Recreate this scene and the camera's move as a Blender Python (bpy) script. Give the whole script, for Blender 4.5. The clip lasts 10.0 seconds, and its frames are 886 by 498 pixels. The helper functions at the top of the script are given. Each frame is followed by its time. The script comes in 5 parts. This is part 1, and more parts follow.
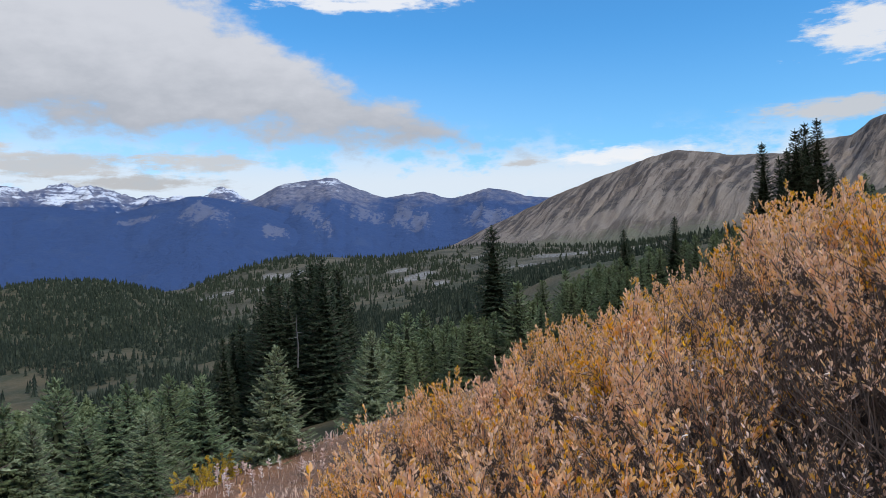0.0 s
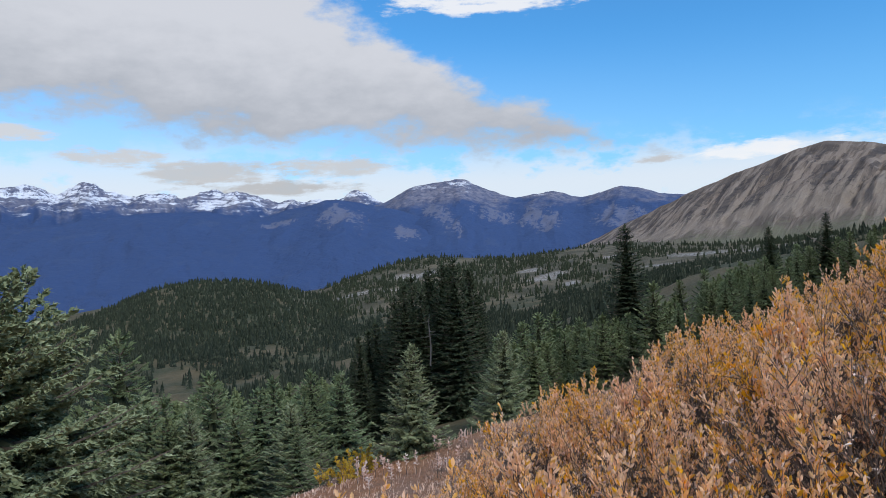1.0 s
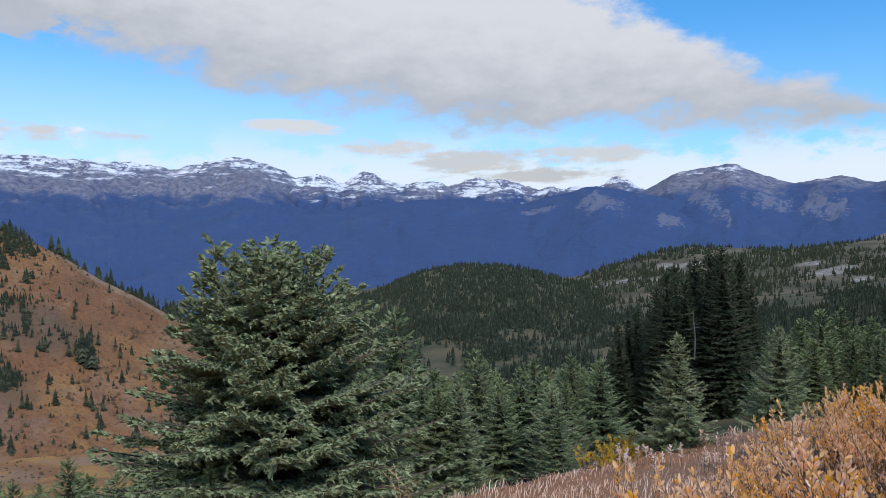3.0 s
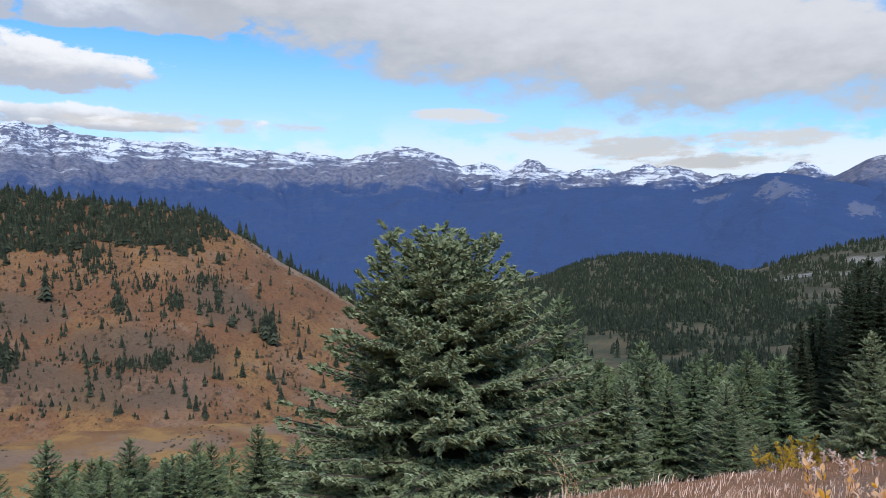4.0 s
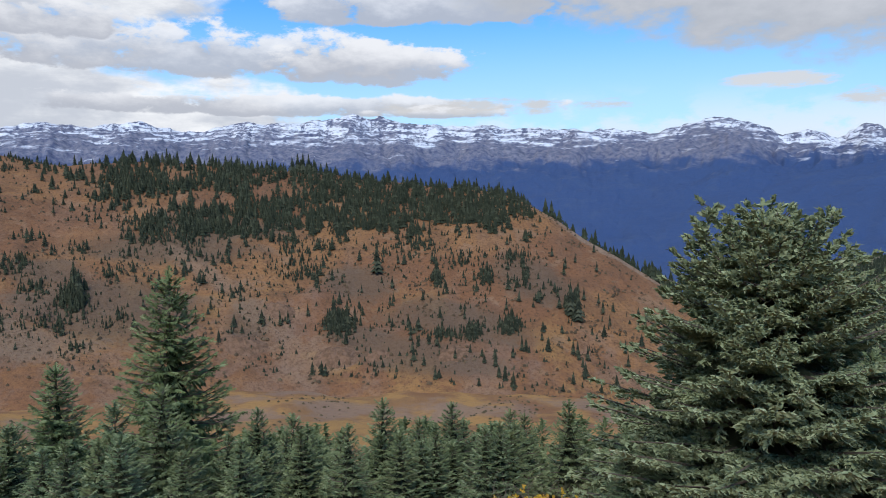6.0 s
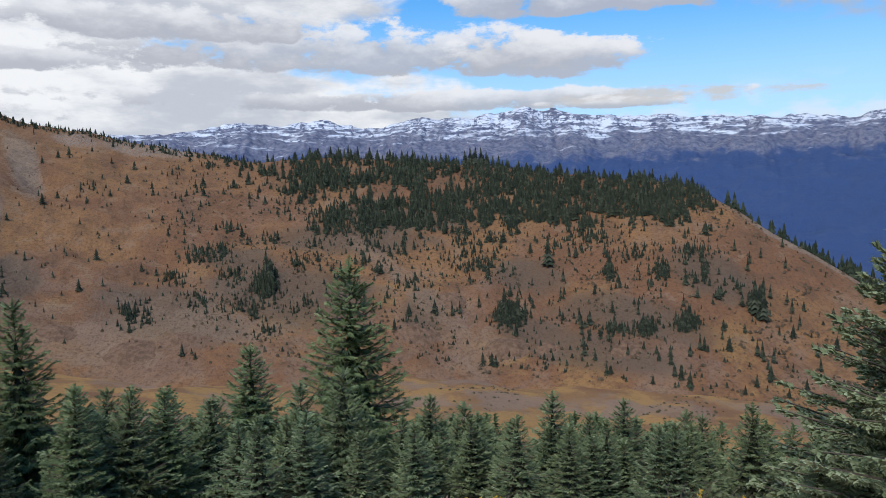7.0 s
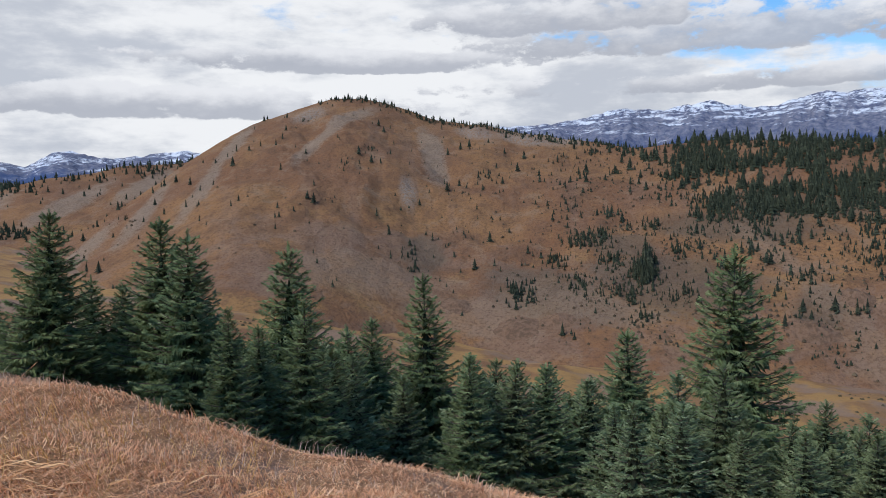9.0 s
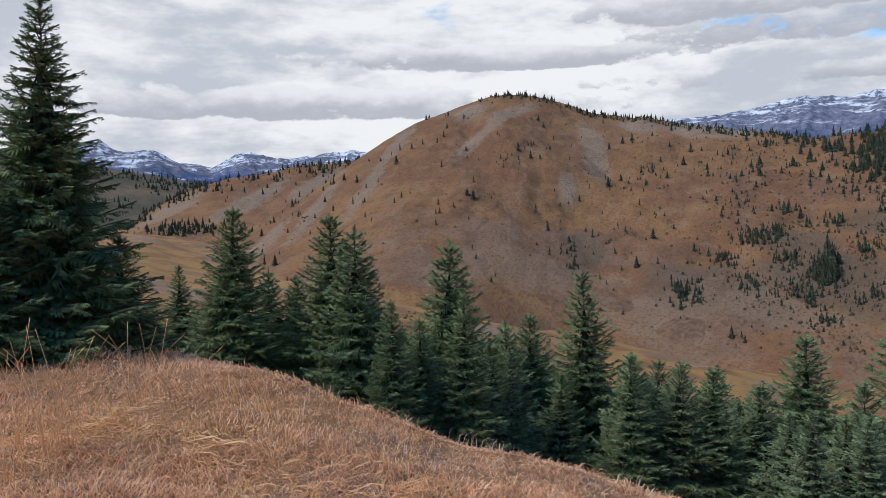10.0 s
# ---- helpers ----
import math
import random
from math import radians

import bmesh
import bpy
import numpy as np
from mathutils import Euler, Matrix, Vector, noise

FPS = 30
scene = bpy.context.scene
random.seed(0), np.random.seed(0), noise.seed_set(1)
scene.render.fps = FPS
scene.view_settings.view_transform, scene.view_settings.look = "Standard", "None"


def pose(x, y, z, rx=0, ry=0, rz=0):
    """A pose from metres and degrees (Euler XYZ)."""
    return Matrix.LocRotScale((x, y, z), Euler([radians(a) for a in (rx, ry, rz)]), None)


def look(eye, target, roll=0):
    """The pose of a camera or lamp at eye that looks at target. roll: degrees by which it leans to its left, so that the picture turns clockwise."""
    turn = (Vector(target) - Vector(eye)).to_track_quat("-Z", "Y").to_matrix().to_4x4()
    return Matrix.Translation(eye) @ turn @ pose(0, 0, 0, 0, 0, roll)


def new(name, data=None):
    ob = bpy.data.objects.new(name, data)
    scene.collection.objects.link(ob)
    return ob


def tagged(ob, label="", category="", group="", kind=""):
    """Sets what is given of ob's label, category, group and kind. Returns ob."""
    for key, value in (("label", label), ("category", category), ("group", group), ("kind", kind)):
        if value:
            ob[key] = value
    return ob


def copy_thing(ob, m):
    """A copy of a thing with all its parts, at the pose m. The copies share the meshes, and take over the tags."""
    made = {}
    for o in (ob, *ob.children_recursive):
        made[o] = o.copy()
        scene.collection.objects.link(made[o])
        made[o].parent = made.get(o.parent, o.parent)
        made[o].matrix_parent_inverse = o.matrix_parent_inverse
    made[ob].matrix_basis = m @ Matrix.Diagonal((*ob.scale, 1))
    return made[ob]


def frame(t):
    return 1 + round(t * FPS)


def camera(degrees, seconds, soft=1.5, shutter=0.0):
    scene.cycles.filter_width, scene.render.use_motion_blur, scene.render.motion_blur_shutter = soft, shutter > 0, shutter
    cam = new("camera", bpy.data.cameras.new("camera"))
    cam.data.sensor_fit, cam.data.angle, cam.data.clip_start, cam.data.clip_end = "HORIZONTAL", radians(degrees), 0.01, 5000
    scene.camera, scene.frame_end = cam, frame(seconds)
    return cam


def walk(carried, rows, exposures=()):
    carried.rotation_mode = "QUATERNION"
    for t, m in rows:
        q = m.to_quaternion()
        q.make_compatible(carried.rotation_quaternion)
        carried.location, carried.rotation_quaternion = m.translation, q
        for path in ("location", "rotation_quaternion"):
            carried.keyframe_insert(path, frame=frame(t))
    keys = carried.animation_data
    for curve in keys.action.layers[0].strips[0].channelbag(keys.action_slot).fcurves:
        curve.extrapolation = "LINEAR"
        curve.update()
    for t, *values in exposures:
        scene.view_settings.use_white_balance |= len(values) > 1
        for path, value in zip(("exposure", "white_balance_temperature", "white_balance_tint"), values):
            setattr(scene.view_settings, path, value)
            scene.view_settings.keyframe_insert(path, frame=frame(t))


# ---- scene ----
EYE = 1.55
cam = camera(60.5, 10.0, soft=0.6)
ROWS = [
    (0.0, -0.000, 0.000, -0.000, -0.02, 0.19, 1.75),
    (0.5, -0.016, 0.003, -0.002, 4.30, 0.37, 1.83),
    (1.0, -0.035, -0.019, -0.005, 9.74, 0.53, 2.12),
    (1.5, -0.049, -0.026, -0.009, 14.91, 0.65, 2.04),
    (2.0, -0.062, -0.064, -0.004, 19.03, 0.49, 1.85),
    (3.5, -0.076, -0.202, -0.039, 35.09, -0.30, 0.41),
    (4.0, -0.081, -0.251, -0.038, 41.35, -0.75, 0.19),
    (4.5, -0.117, -0.282, -0.034, 47.00, -1.19, 0.15),
    (5.0, -0.145, -0.288, -0.027, 52.37, -1.72, 0.25),
    (5.5, -0.175, -0.302, -0.030, 58.08, -2.05, 0.51),
    (7.0, -0.216, -0.296, -0.049, 76.82, -2.66, 0.77),
    (7.5, -0.218, -0.297, -0.049, 83.65, -2.89, 0.62),
    (8.0, -0.218, -0.298, -0.048, 89.39, -2.97, 0.43),
    (8.5, -0.208, -0.300, -0.046, 96.55, -3.19, 0.56),
    (9.0, -0.207, -0.303, -0.046, 104.91, -3.35, 0.81),
    (9.5, -0.206, -0.304, -0.045, 111.66, -3.34, 1.10),
    (10.0, -0.206, -0.307, -0.046, 116.83, -3.45, 1.09),
]
walk(cam, [(t, pose(x, y, EYE + z, 90 + pitch, roll, yaw)) for t, x, y, z, yaw, pitch, roll in ROWS], exposures=[(0.0, 0.0), (2.0, 0.03), (4.5, 0.16), (5.5, 0.12), (8.0, -0.04), (10.0, -0.04)])

# ---- light: broken cloud, the sun behind it ----
SUN_AZ, SUN_EL = -124.0, 46.0
lamp = new("sun", bpy.data.lights.new("sun", "SUN"))
lamp.data.energy, lamp.data.angle, lamp.data.color = 2.9, radians(22), (1.0, 0.95, 0.88)
sd = Vector((-math.sin(radians(SUN_AZ)) * math.cos(radians(SUN_EL)), math.cos(radians(SUN_AZ)) * math.cos(radians(SUN_EL)), math.sin(radians(SUN_EL))))
lamp.matrix_world = look(sd * 50, (0, 0, 0))


class Tree:
    """A small builder for node trees: every call adds a node and returns its output."""

    def __init__(self, tree):
        self.t = tree

    def put(self, sock, v):
        if isinstance(v, bpy.types.NodeSocket):
            self.t.links.new(v, sock)
        else:
            sock.default_value = v

    def node(self, kind, out=0, props=None, **ins):
        n = self.t.nodes.new(kind)
        for k, v in (props or {}).items():
            setattr(n, k, v)
        for k, v in ins.items():
            k = int(k[1:]) if k[0] == "i" and k[1:].isdigit() else k.replace("_", " ")
            self.put(n.inputs[k], v)
        return n.outputs[out]

    def m(self, op, a, b=0.0, c=0.0):
        return self.node("ShaderNodeMath", 0, {"operation": op}, i0=a, i1=b, i2=c)

    def v(self, op, a, b=(0, 0, 0)):
        return self.node("ShaderNodeVectorMath", 0, {"operation": op}, i0=a, i1=b)

    def noise(self, vec, scale, detail=4, rough=0.55, out=0, dist=0.0):
        return self.node("ShaderNodeTexNoise", out, Vector=vec, Scale=scale, Detail=detail, Roughness=rough, Distortion=dist)

    def map(self, x, a, b, c=0.0, d=1.0, smooth=True):
        return self.node("ShaderNodeMapRange", 0, {"interpolation_type": "SMOOTHSTEP" if smooth else "LINEAR"}, i0=x, i1=a, i2=b, i3=c, i4=d)

    def mix(self, f, a, b, mode="MIX"):
        n = self.t.nodes.new("ShaderNodeMix")
        n.data_type, n.blend_type = "RGBA", mode
        self.put(n.inputs[0], f)
        for k, c in ((6, a), (7, b)):
            self.put(n.inputs[k], c if isinstance(c, bpy.types.NodeSocket) else (*c, 1))
        return n.outputs[2]

    def xyz(self, x, y, z):
        return self.node("ShaderNodeCombineXYZ", 0, X=x, Y=y, Z=z)


# small clouds: bearing, elevation, half sizes, brightness
SMALL_CLOUDS = [(-30, 13.6, 4.5, 1.6, 0.82), (5, 18.4, 8, 0.8, 0.9), (-6.4, 6.5, 1.6, 0.5, 0.55), (-14, 6.6, 5, 0.6, 0.9), (-28, 8.7, 6, 0.7, 0.6), (27, 6.6, 5, 0.8, 0.56), (17, 6.9, 4, 0.7, 0.6), (33, 7.6, 4, 0.6, 0.62), (22, 5.4, 6, 0.5, 0.5), (40, 9.2, 4, 0.5, 0.66), (60, 8.3, 8, 0.6, 0.6)]


# banks of cloud: bearing, elevation, half sizes
BANKS = [(80, 8.4, 22, 0.8), (84, 11.9, 19, 1.7), (70, 11.4, 8, 1.5), (96, 13.4, 10, 1.3), (132, 7.4, 24, 1.1), (112, 10.6, 12, 0.9), (64, 7.9, 6, 0.45), (64, 15.6, 12, 1.5)]


def sky():
    w = bpy.data.worlds.new("sky")
    scene.world = w
    w.use_nodes = True
    w.node_tree.nodes.clear()
    g = Tree(w.node_tree)
    blue = g.node("ShaderNodeTexSky", 0, {"sky_type": "NISHITA", "sun_disc": False, "sun_elevation": radians(SUN_EL), "sun_rotation": radians(-SUN_AZ), "air_density": 1.0, "dust_density": 0.3, "ozone_density": 2.0})
    blue = g.mix(1.0, blue, (0.052, 0.127, 0.178), "MULTIPLY")
    d = g.node("ShaderNodeTexCoord", 0)
    sep = g.t.nodes.new("ShaderNodeSeparateXYZ")
    g.put(sep.inputs[0], d)
    x, y, z = sep.outputs
    az = g.m("MULTIPLY", g.m("ARCTAN2", g.m("MULTIPLY", x, -1.0), y), 57.29578)
    el = g.m("MULTIPLY", g.m("ARCSINE", z), 57.29578)
    # cloud layers lie on planes: divide by the height of the ray
    zz = g.m("ADD", g.m("MAXIMUM", z, 0.0), 0.06)
    plane = g.xyz(g.m("DIVIDE", x, zz), g.m("DIVIDE", y, zz), 0.0)
    band = g.xyz(g.m("MULTIPLY", az, 0.062), g.m("MULTIPLY", el, 0.125), 0.0)
    n_big = g.m("SUBTRACT", g.noise(band, 1.3, 7, 0.62), 0.5)
    n_puff = g.m("SUBTRACT", g.noise(band, 4.2, 7, 0.6), 0.5)
    n_wisp = g.m("SUBTRACT", g.noise(g.xyz(g.m("MULTIPLY", az, 0.2), g.m("MULTIPLY", el, 0.9), 0.0), 1.6, 6, 0.65), 0.5)
    n_flat = g.m("SUBTRACT", g.noise(plane, 0.42, 6, 0.52), 0.5)
    # the large grey cloud
    low = g.m("ADD", 7.4, g.m("MULTIPLY", g.m("MULTIPLY", az, az), 0.00205))
    up = g.m("ADD", 10.2, g.m("MULTIPLY", az, 0.5))
    inside = g.m("MINIMUM", g.m("SUBTRACT", el, low), g.m("SUBTRACT", up, el))
    dens = g.m("ADD", inside, g.m("ADD", g.m("MULTIPLY", n_big, 5.0), g.m("MULTIPLY", n_puff, 6.5)))
    a_big = g.map(dens, -0.3, 2.2)
    shade = g.map(g.m("ADD", g.m("SUBTRACT", el, low), g.m("MULTIPLY", n_puff, 9.0)), -1.5, 9.0)
    c_big = g.mix(shade, (0.40, 0.435, 0.50), (0.64, 0.665, 0.73))
    # broken layer, thicker towards the sun
    cover = g.map(az, 58.0, 106.0, -0.24, 0.26)
    cover = g.m("ADD", cover, g.map(el, 4.0, 14.0, 0.10, -0.02))
    a_flat = g.map(g.m("ADD", g.m("ADD", n_flat, g.m("MULTIPLY", n_puff, 0.25)), cover), 0.0, 0.10)
    strip = g.noise(g.xyz(g.m("MULTIPLY", az, 0.06), g.m("MULTIPLY", el, 0.17), 3.0), 1.5, 8, 0.58)
    c_flat = g.mix(g.map(strip, 0.40, 0.62), (0.89, 0.91, 0.945), (0.55, 0.59, 0.67))
    # white haze of far clouds low over the ranges
    a_low = g.m("MULTIPLY", g.map(el, 10.0, 5.0), g.map(g.m("ADD", g.m("ADD", n_big, g.m("MULTIPLY", n_puff, 0.9)), g.map(el, 8.0, 4.5, 0.0, 0.22)), -0.08, 0.12))
    col = g.mix(g.m("MULTIPLY", a_low, 0.9), blue, (0.78, 0.83, 0.90))
    col = g.mix(g.m("MULTIPLY", g.map(el, 17.0, 5.0), g.map(az, -25.0, 55.0, 0.12, 0.58)), col, (0.70, 0.80, 0.92))
    col = g.mix(a_flat, col, c_flat)
    # grey banks with flat, dark undersides and bright tops
    for a0, e0, wa, we in BANKS:
        u, v = g.m("DIVIDE", g.m("SUBTRACT", az, a0), wa), g.m("DIVIDE", g.m("SUBTRACT", el, e0), we)
        body = g.m("SUBTRACT", 1.0, g.m("ADD", g.m("MULTIPLY", u, u), g.m("POWER", g.m("ABSOLUTE", v), g.map(v, -0.2, 0.2, 4.0, 1.6))))
        body = g.m("ADD", body, g.m("ADD", g.m("MULTIPLY", n_puff, 4.2), g.m("MULTIPLY", n_big, 4.5)))
        tone = g.mix(g.map(g.m("ADD", v, g.m("MULTIPLY", n_puff, 3.0)), -0.7, 1.1), (0.45, 0.48, 0.555), (0.82, 0.84, 0.89))
        col = g.mix(g.m("MULTIPLY", g.map(body, -0.1, 0.5), 0.92), col, tone)
    col = g.mix(a_big, col, c_big)
    for a0, e0, wa, we, white in SMALL_CLOUDS:
        d = g.m("ADD", g.m("POWER", g.m("ABSOLUTE", g.m("DIVIDE", g.m("SUBTRACT", az, a0), wa)), 2.0), g.m("POWER", g.m("ABSOLUTE", g.m("DIVIDE", g.m("SUBTRACT", el, e0), we)), 2.0))
        k = g.map(g.m("ADD", d, g.m("MULTIPLY", g.m("ADD", n_puff, n_wisp), 4.5)), 1.5, 0.1)
        col = g.mix(g.m("MULTIPLY", k, 0.9), col, (white, white * 1.01, white * 1.04))
    bg = g.node("ShaderNodeBackground", 0, Color=col, Strength=1.0)
    g.t.links.new(bg, g.t.nodes.new("ShaderNodeOutputWorld").inputs["Surface"])


sky()


# ---- materials ----
def material(name, build, rough=0.9, spec=0.2, thin=0.0):
    """A diffuse material: build(g) returns the colour and the height for the relief, in metres."""
    mat = bpy.data.materials.new(name)
    mat.use_nodes = True
    g = Tree(mat.node_tree)
    bsdf = next(n for n in mat.node_tree.nodes if n.type == "BSDF_PRINCIPLED")
    col, height = build(g)
    g.put(bsdf.inputs["Base Color"], col if isinstance(col, bpy.types.NodeSocket) else (*col, 1))
    bsdf.inputs["Roughness"].default_value = rough
    bsdf.inputs["Specular IOR Level"].default_value = spec
    if height is not None:
        bump = g.node("ShaderNodeBump", 0, Height=height, Distance=1.0, Strength=1.0)
        g.t.links.new(bump, bsdf.inputs["Normal"])
    if thin:
        leaf = g.node("ShaderNodeBsdfTranslucent", 0, Color=col)
        both = g.node("ShaderNodeMixShader", 0, i0=thin, i1=bsdf.outputs[0], i2=leaf)
        out = next(n for n in mat.node_tree.nodes if n.type == "OUTPUT_MATERIAL")
        g.t.links.new(both, out.inputs["Surface"])
    return mat


def place(g):
    return g.node("ShaderNodeNewGeometry", 0)


def litter(g):
    p = place(g)
    f = g.noise(p, 30.0, 5, 0.75)
    m = g.noise(p, 2.5, 4, 0.6)
    c = g.mix(g.map(m, 0.35, 0.65), (0.05, 0.042, 0.038), (0.115, 0.092, 0.078))
    return g.mix(g.map(f, 0.5, 0.75), c, (0.20, 0.14, 0.09)), g.m("MULTIPLY", f, 0.04)


def meadow(g):
    p = place(g)
    big = g.noise(p, 0.09, 4)
    mid = g.noise(p, 0.9, 5)
    fine = g.noise(p, 26.0, 5, 0.7)
    c = g.mix(g.map(big, 0.35, 0.65), (0.42, 0.21, 0.115), (0.48, 0.26, 0.12))
    c = g.mix(g.map(mid, 0.45, 0.7), c, (0.34, 0.21, 0.155))
    c = g.mix(g.map(fine, 0.35, 0.75, 0.0, 0.75), c, (0.10, 0.06, 0.04))
    # leaf litter under the willows on the bank
    sep = g.t.nodes.new("ShaderNodeSeparateXYZ")
    g.put(sep.inputs[0], p)
    x, y = sep.outputs[0], sep.outputs[1]
    ragged = g.m("MULTIPLY", g.m("SUBTRACT", g.noise(p, 2.2, 5, 0.65), 0.5), 2.6)
    r = g.m("ADD", g.m("SQRT", g.m("ADD", g.m("MULTIPLY", x, x), g.m("MULTIPLY", y, y))), ragged)
    az = g.m("ADD", g.m("MULTIPLY", g.m("ARCTAN2", g.m("MULTIPLY", x, -1.0), y), 57.29578), g.m("MULTIPLY", ragged, 8.0))
    edge = g.m("SUBTRACT", 12.0, g.m("MULTIPLY", g.m("SUBTRACT", r, 3.0), 0.6))
    bank = g.m("MULTIPLY", g.m("MULTIPLY", g.map(r, 1.5, 2.2), g.map(r, 9.8, 8.8)), g.m("MULTIPLY", g.map(g.m("SUBTRACT", edge, az), -1.0, 3.0), g.map(az, -80.0, -70.0)))
    return g.mix(bank, c, litter(g)[0]), g.m("MULTIPLY", fine, 0.05)


def ovals(g, u, v, spots, ragged):
    """1 inside soft, ragged ovals (bearing, share of the slope, half width, half height, lean), 0 outside."""
    best = None
    for a0, s0, wa, ws, lean in spots:
        dv = g.m("SUBTRACT", v, s0)
        du = g.m("SUBTRACT", g.m("SUBTRACT", g.m("MULTIPLY", u, 10.0), a0), g.m("MULTIPLY", dv, lean))
        d = g.m("ADD", g.m("POWER", g.m("ABSOLUTE", g.m("DIVIDE", du, wa)), 2.0), g.m("POWER", g.m("ABSOLUTE", g.m("DIVIDE", dv, ws)), 2.0))
        best = d if best is None else g.m("MINIMUM", best, d)
    return g.map(g.m("ADD", best, g.m("MULTIPLY", g.m("SUBTRACT", ragged, 0.5), 5.0)), 1.5, 0.3)


def slope_uv(g, kx, ky, shear=0.0):
    """Coordinates that run along a hill (bearing) and up it (share of the slope), so that streaks follow the fall line."""
    sep = g.t.nodes.new("ShaderNodeSeparateXYZ")
    g.put(sep.inputs[0], g.node("ShaderNodeTexCoord", 2))
    u = g.m("ADD", g.m("MULTIPLY", sep.outputs[0], kx), g.m("MULTIPLY", sep.outputs[1], shear))
    return g.xyz(u, g.m("MULTIPLY", sep.outputs[1], ky), 0.0), sep.outputs[1]


SCREES = [(113.0, 0.74, 1.0, 0.20, -16), (105.7, 0.70, 1.0, 0.20, 2), (120.3, 0.86, 1.0, 0.16, -10), (122.6, 0.62, 0.9, 0.2, -9), (126.6, 0.7, 1.0, 0.25, -7), (50.8, 0.99, 6.0, 0.035, 0), (131.2, 0.55, 1.3, 0.3, -9), (136.8, 0.7, 2.2, 0.22, -6)]
ROCKY = [(107.6, 0.43, 0.7, 0.07, 0), (98.5, 0.95, 3.0, 0.05, 0), (102.5, 0.93, 1.6, 0.05, 0), (114.8, 0.9, 1.4, 0.07, 0), (96.0, 0.99, 1.5, 0.05, 0)]
BARE = [(76.8, 0.15, 1.5, 0.14, 22), (74.5, 0.05, 2.5, 0.07, 0), (95, 0.12, 6, 0.05, 0), (110, 0.10, 7, 0.06, 0), (103, 0.04, 7, 0.05, 0), (81, 0.34, 1.2, 0.12, 22)]
HEATHS = [(88, 0.22, 6, 0.10, 5), (84, 0.46, 6, 0.07, 0), (92, 0.34, 2.5, 0.06, 0), (63, 0.24, 6, 0.07, 0), (70.5, 0.36, 2.6, 0.08, 0), (80, 0.58, 5, 0.08, 0), (97, 0.13, 5, 0.08, 0), (66, 0.10, 6, 0.06, 0), (57, 0.5, 3.5, 0.12, 0), (78.5, 0.16, 1.6, 0.08, 0), (106.5, 0.2, 1.6, 0.07, 0), (70, 0.14, 3, 0.05, 0)]


def hill(g):
    p = place(g)
    st, s = slope_uv(g, 5.0, 2.2)
    sep = g.t.nodes.new("ShaderNodeSeparateXYZ")
    g.put(sep.inputs[0], g.node("ShaderNodeTexCoord", 2))
    big = g.noise(p, 0.022, 5, 0.6)
    mid = g.noise(p, 0.11, 7, 0.7)
    fine = g.noise(p, 1.3, 5, 0.72)
    run = g.noise(st, 1.0, 6, 0.6)
    c = g.mix(g.map(big, 0.40, 0.60), (0.205, 0.098, 0.049), (0.270, 0.137, 0.060))
    c = g.mix(g.map(run, 0.50, 0.66, 0.0, 0.35), c, (0.225, 0.142, 0.10))
    # grey-mauve dwarf shrubs and orange sedge on the lower slope
    low = g.map(g.m("ADD", s, g.m("MULTIPLY", g.m("SUBTRACT", mid, 0.5), 0.6)), 0.40, 0.18)
    patch = g.noise(p, 0.05, 6, 0.65)
    c = g.mix(g.m("MULTIPLY", low, g.map(patch, 0.48, 0.57, 0.0, 0.5)), c, (0.205, 0.138, 0.105))
    c = g.mix(g.m("MULTIPLY", low, g.map(patch, 0.46, 0.38, 0.0, 0.8)), c, (0.30, 0.165, 0.065))
    c = g.mix(g.map(mid, 0.50, 0.60, 0.0, 0.6), c, (0.158, 0.084, 0.047))
    c = g.mix(g.map(mid, 0.46, 0.36, 0.0, 0.6), c, (0.265, 0.165, 0.1))
    c = g.mix(g.m("MULTIPLY", ovals(g, sep.outputs[0], sep.outputs[1], HEATHS, g.m("ADD", g.m("MULTIPLY", mid, 0.5), g.m("MULTIPLY", fine, 0.5))), 0.75), c, (0.118, 0.086, 0.06))
    c = g.mix(g.m("MULTIPLY", ovals(g, sep.outputs[0], sep.outputs[1], SCREES, g.m("ADD", g.m("MULTIPLY", mid, 0.6), g.m("MULTIPLY", fine, 0.4))), 0.62), c, (0.262, 0.205, 0.155))
    c = g.mix(g.m("MULTIPLY", ovals(g, sep.outputs[0], sep.outputs[1], ROCKY, fine), g.map(fine, 0.42, 0.55)), c, (0.32, 0.26, 0.21))
    c = g.mix(g.m("MULTIPLY", ovals(g, sep.outputs[0], sep.outputs[1], BARE, mid), 0.5), c, (0.25, 0.17, 0.115))
    c = g.mix(g.map(fine, 0.45, 0.68, 0.0, 0.65), c, (0.085, 0.050, 0.030))
    return c, g.m("ADD", g.m("MULTIPLY", mid, 1.6), g.m("MULTIPLY", fine, 0.3))


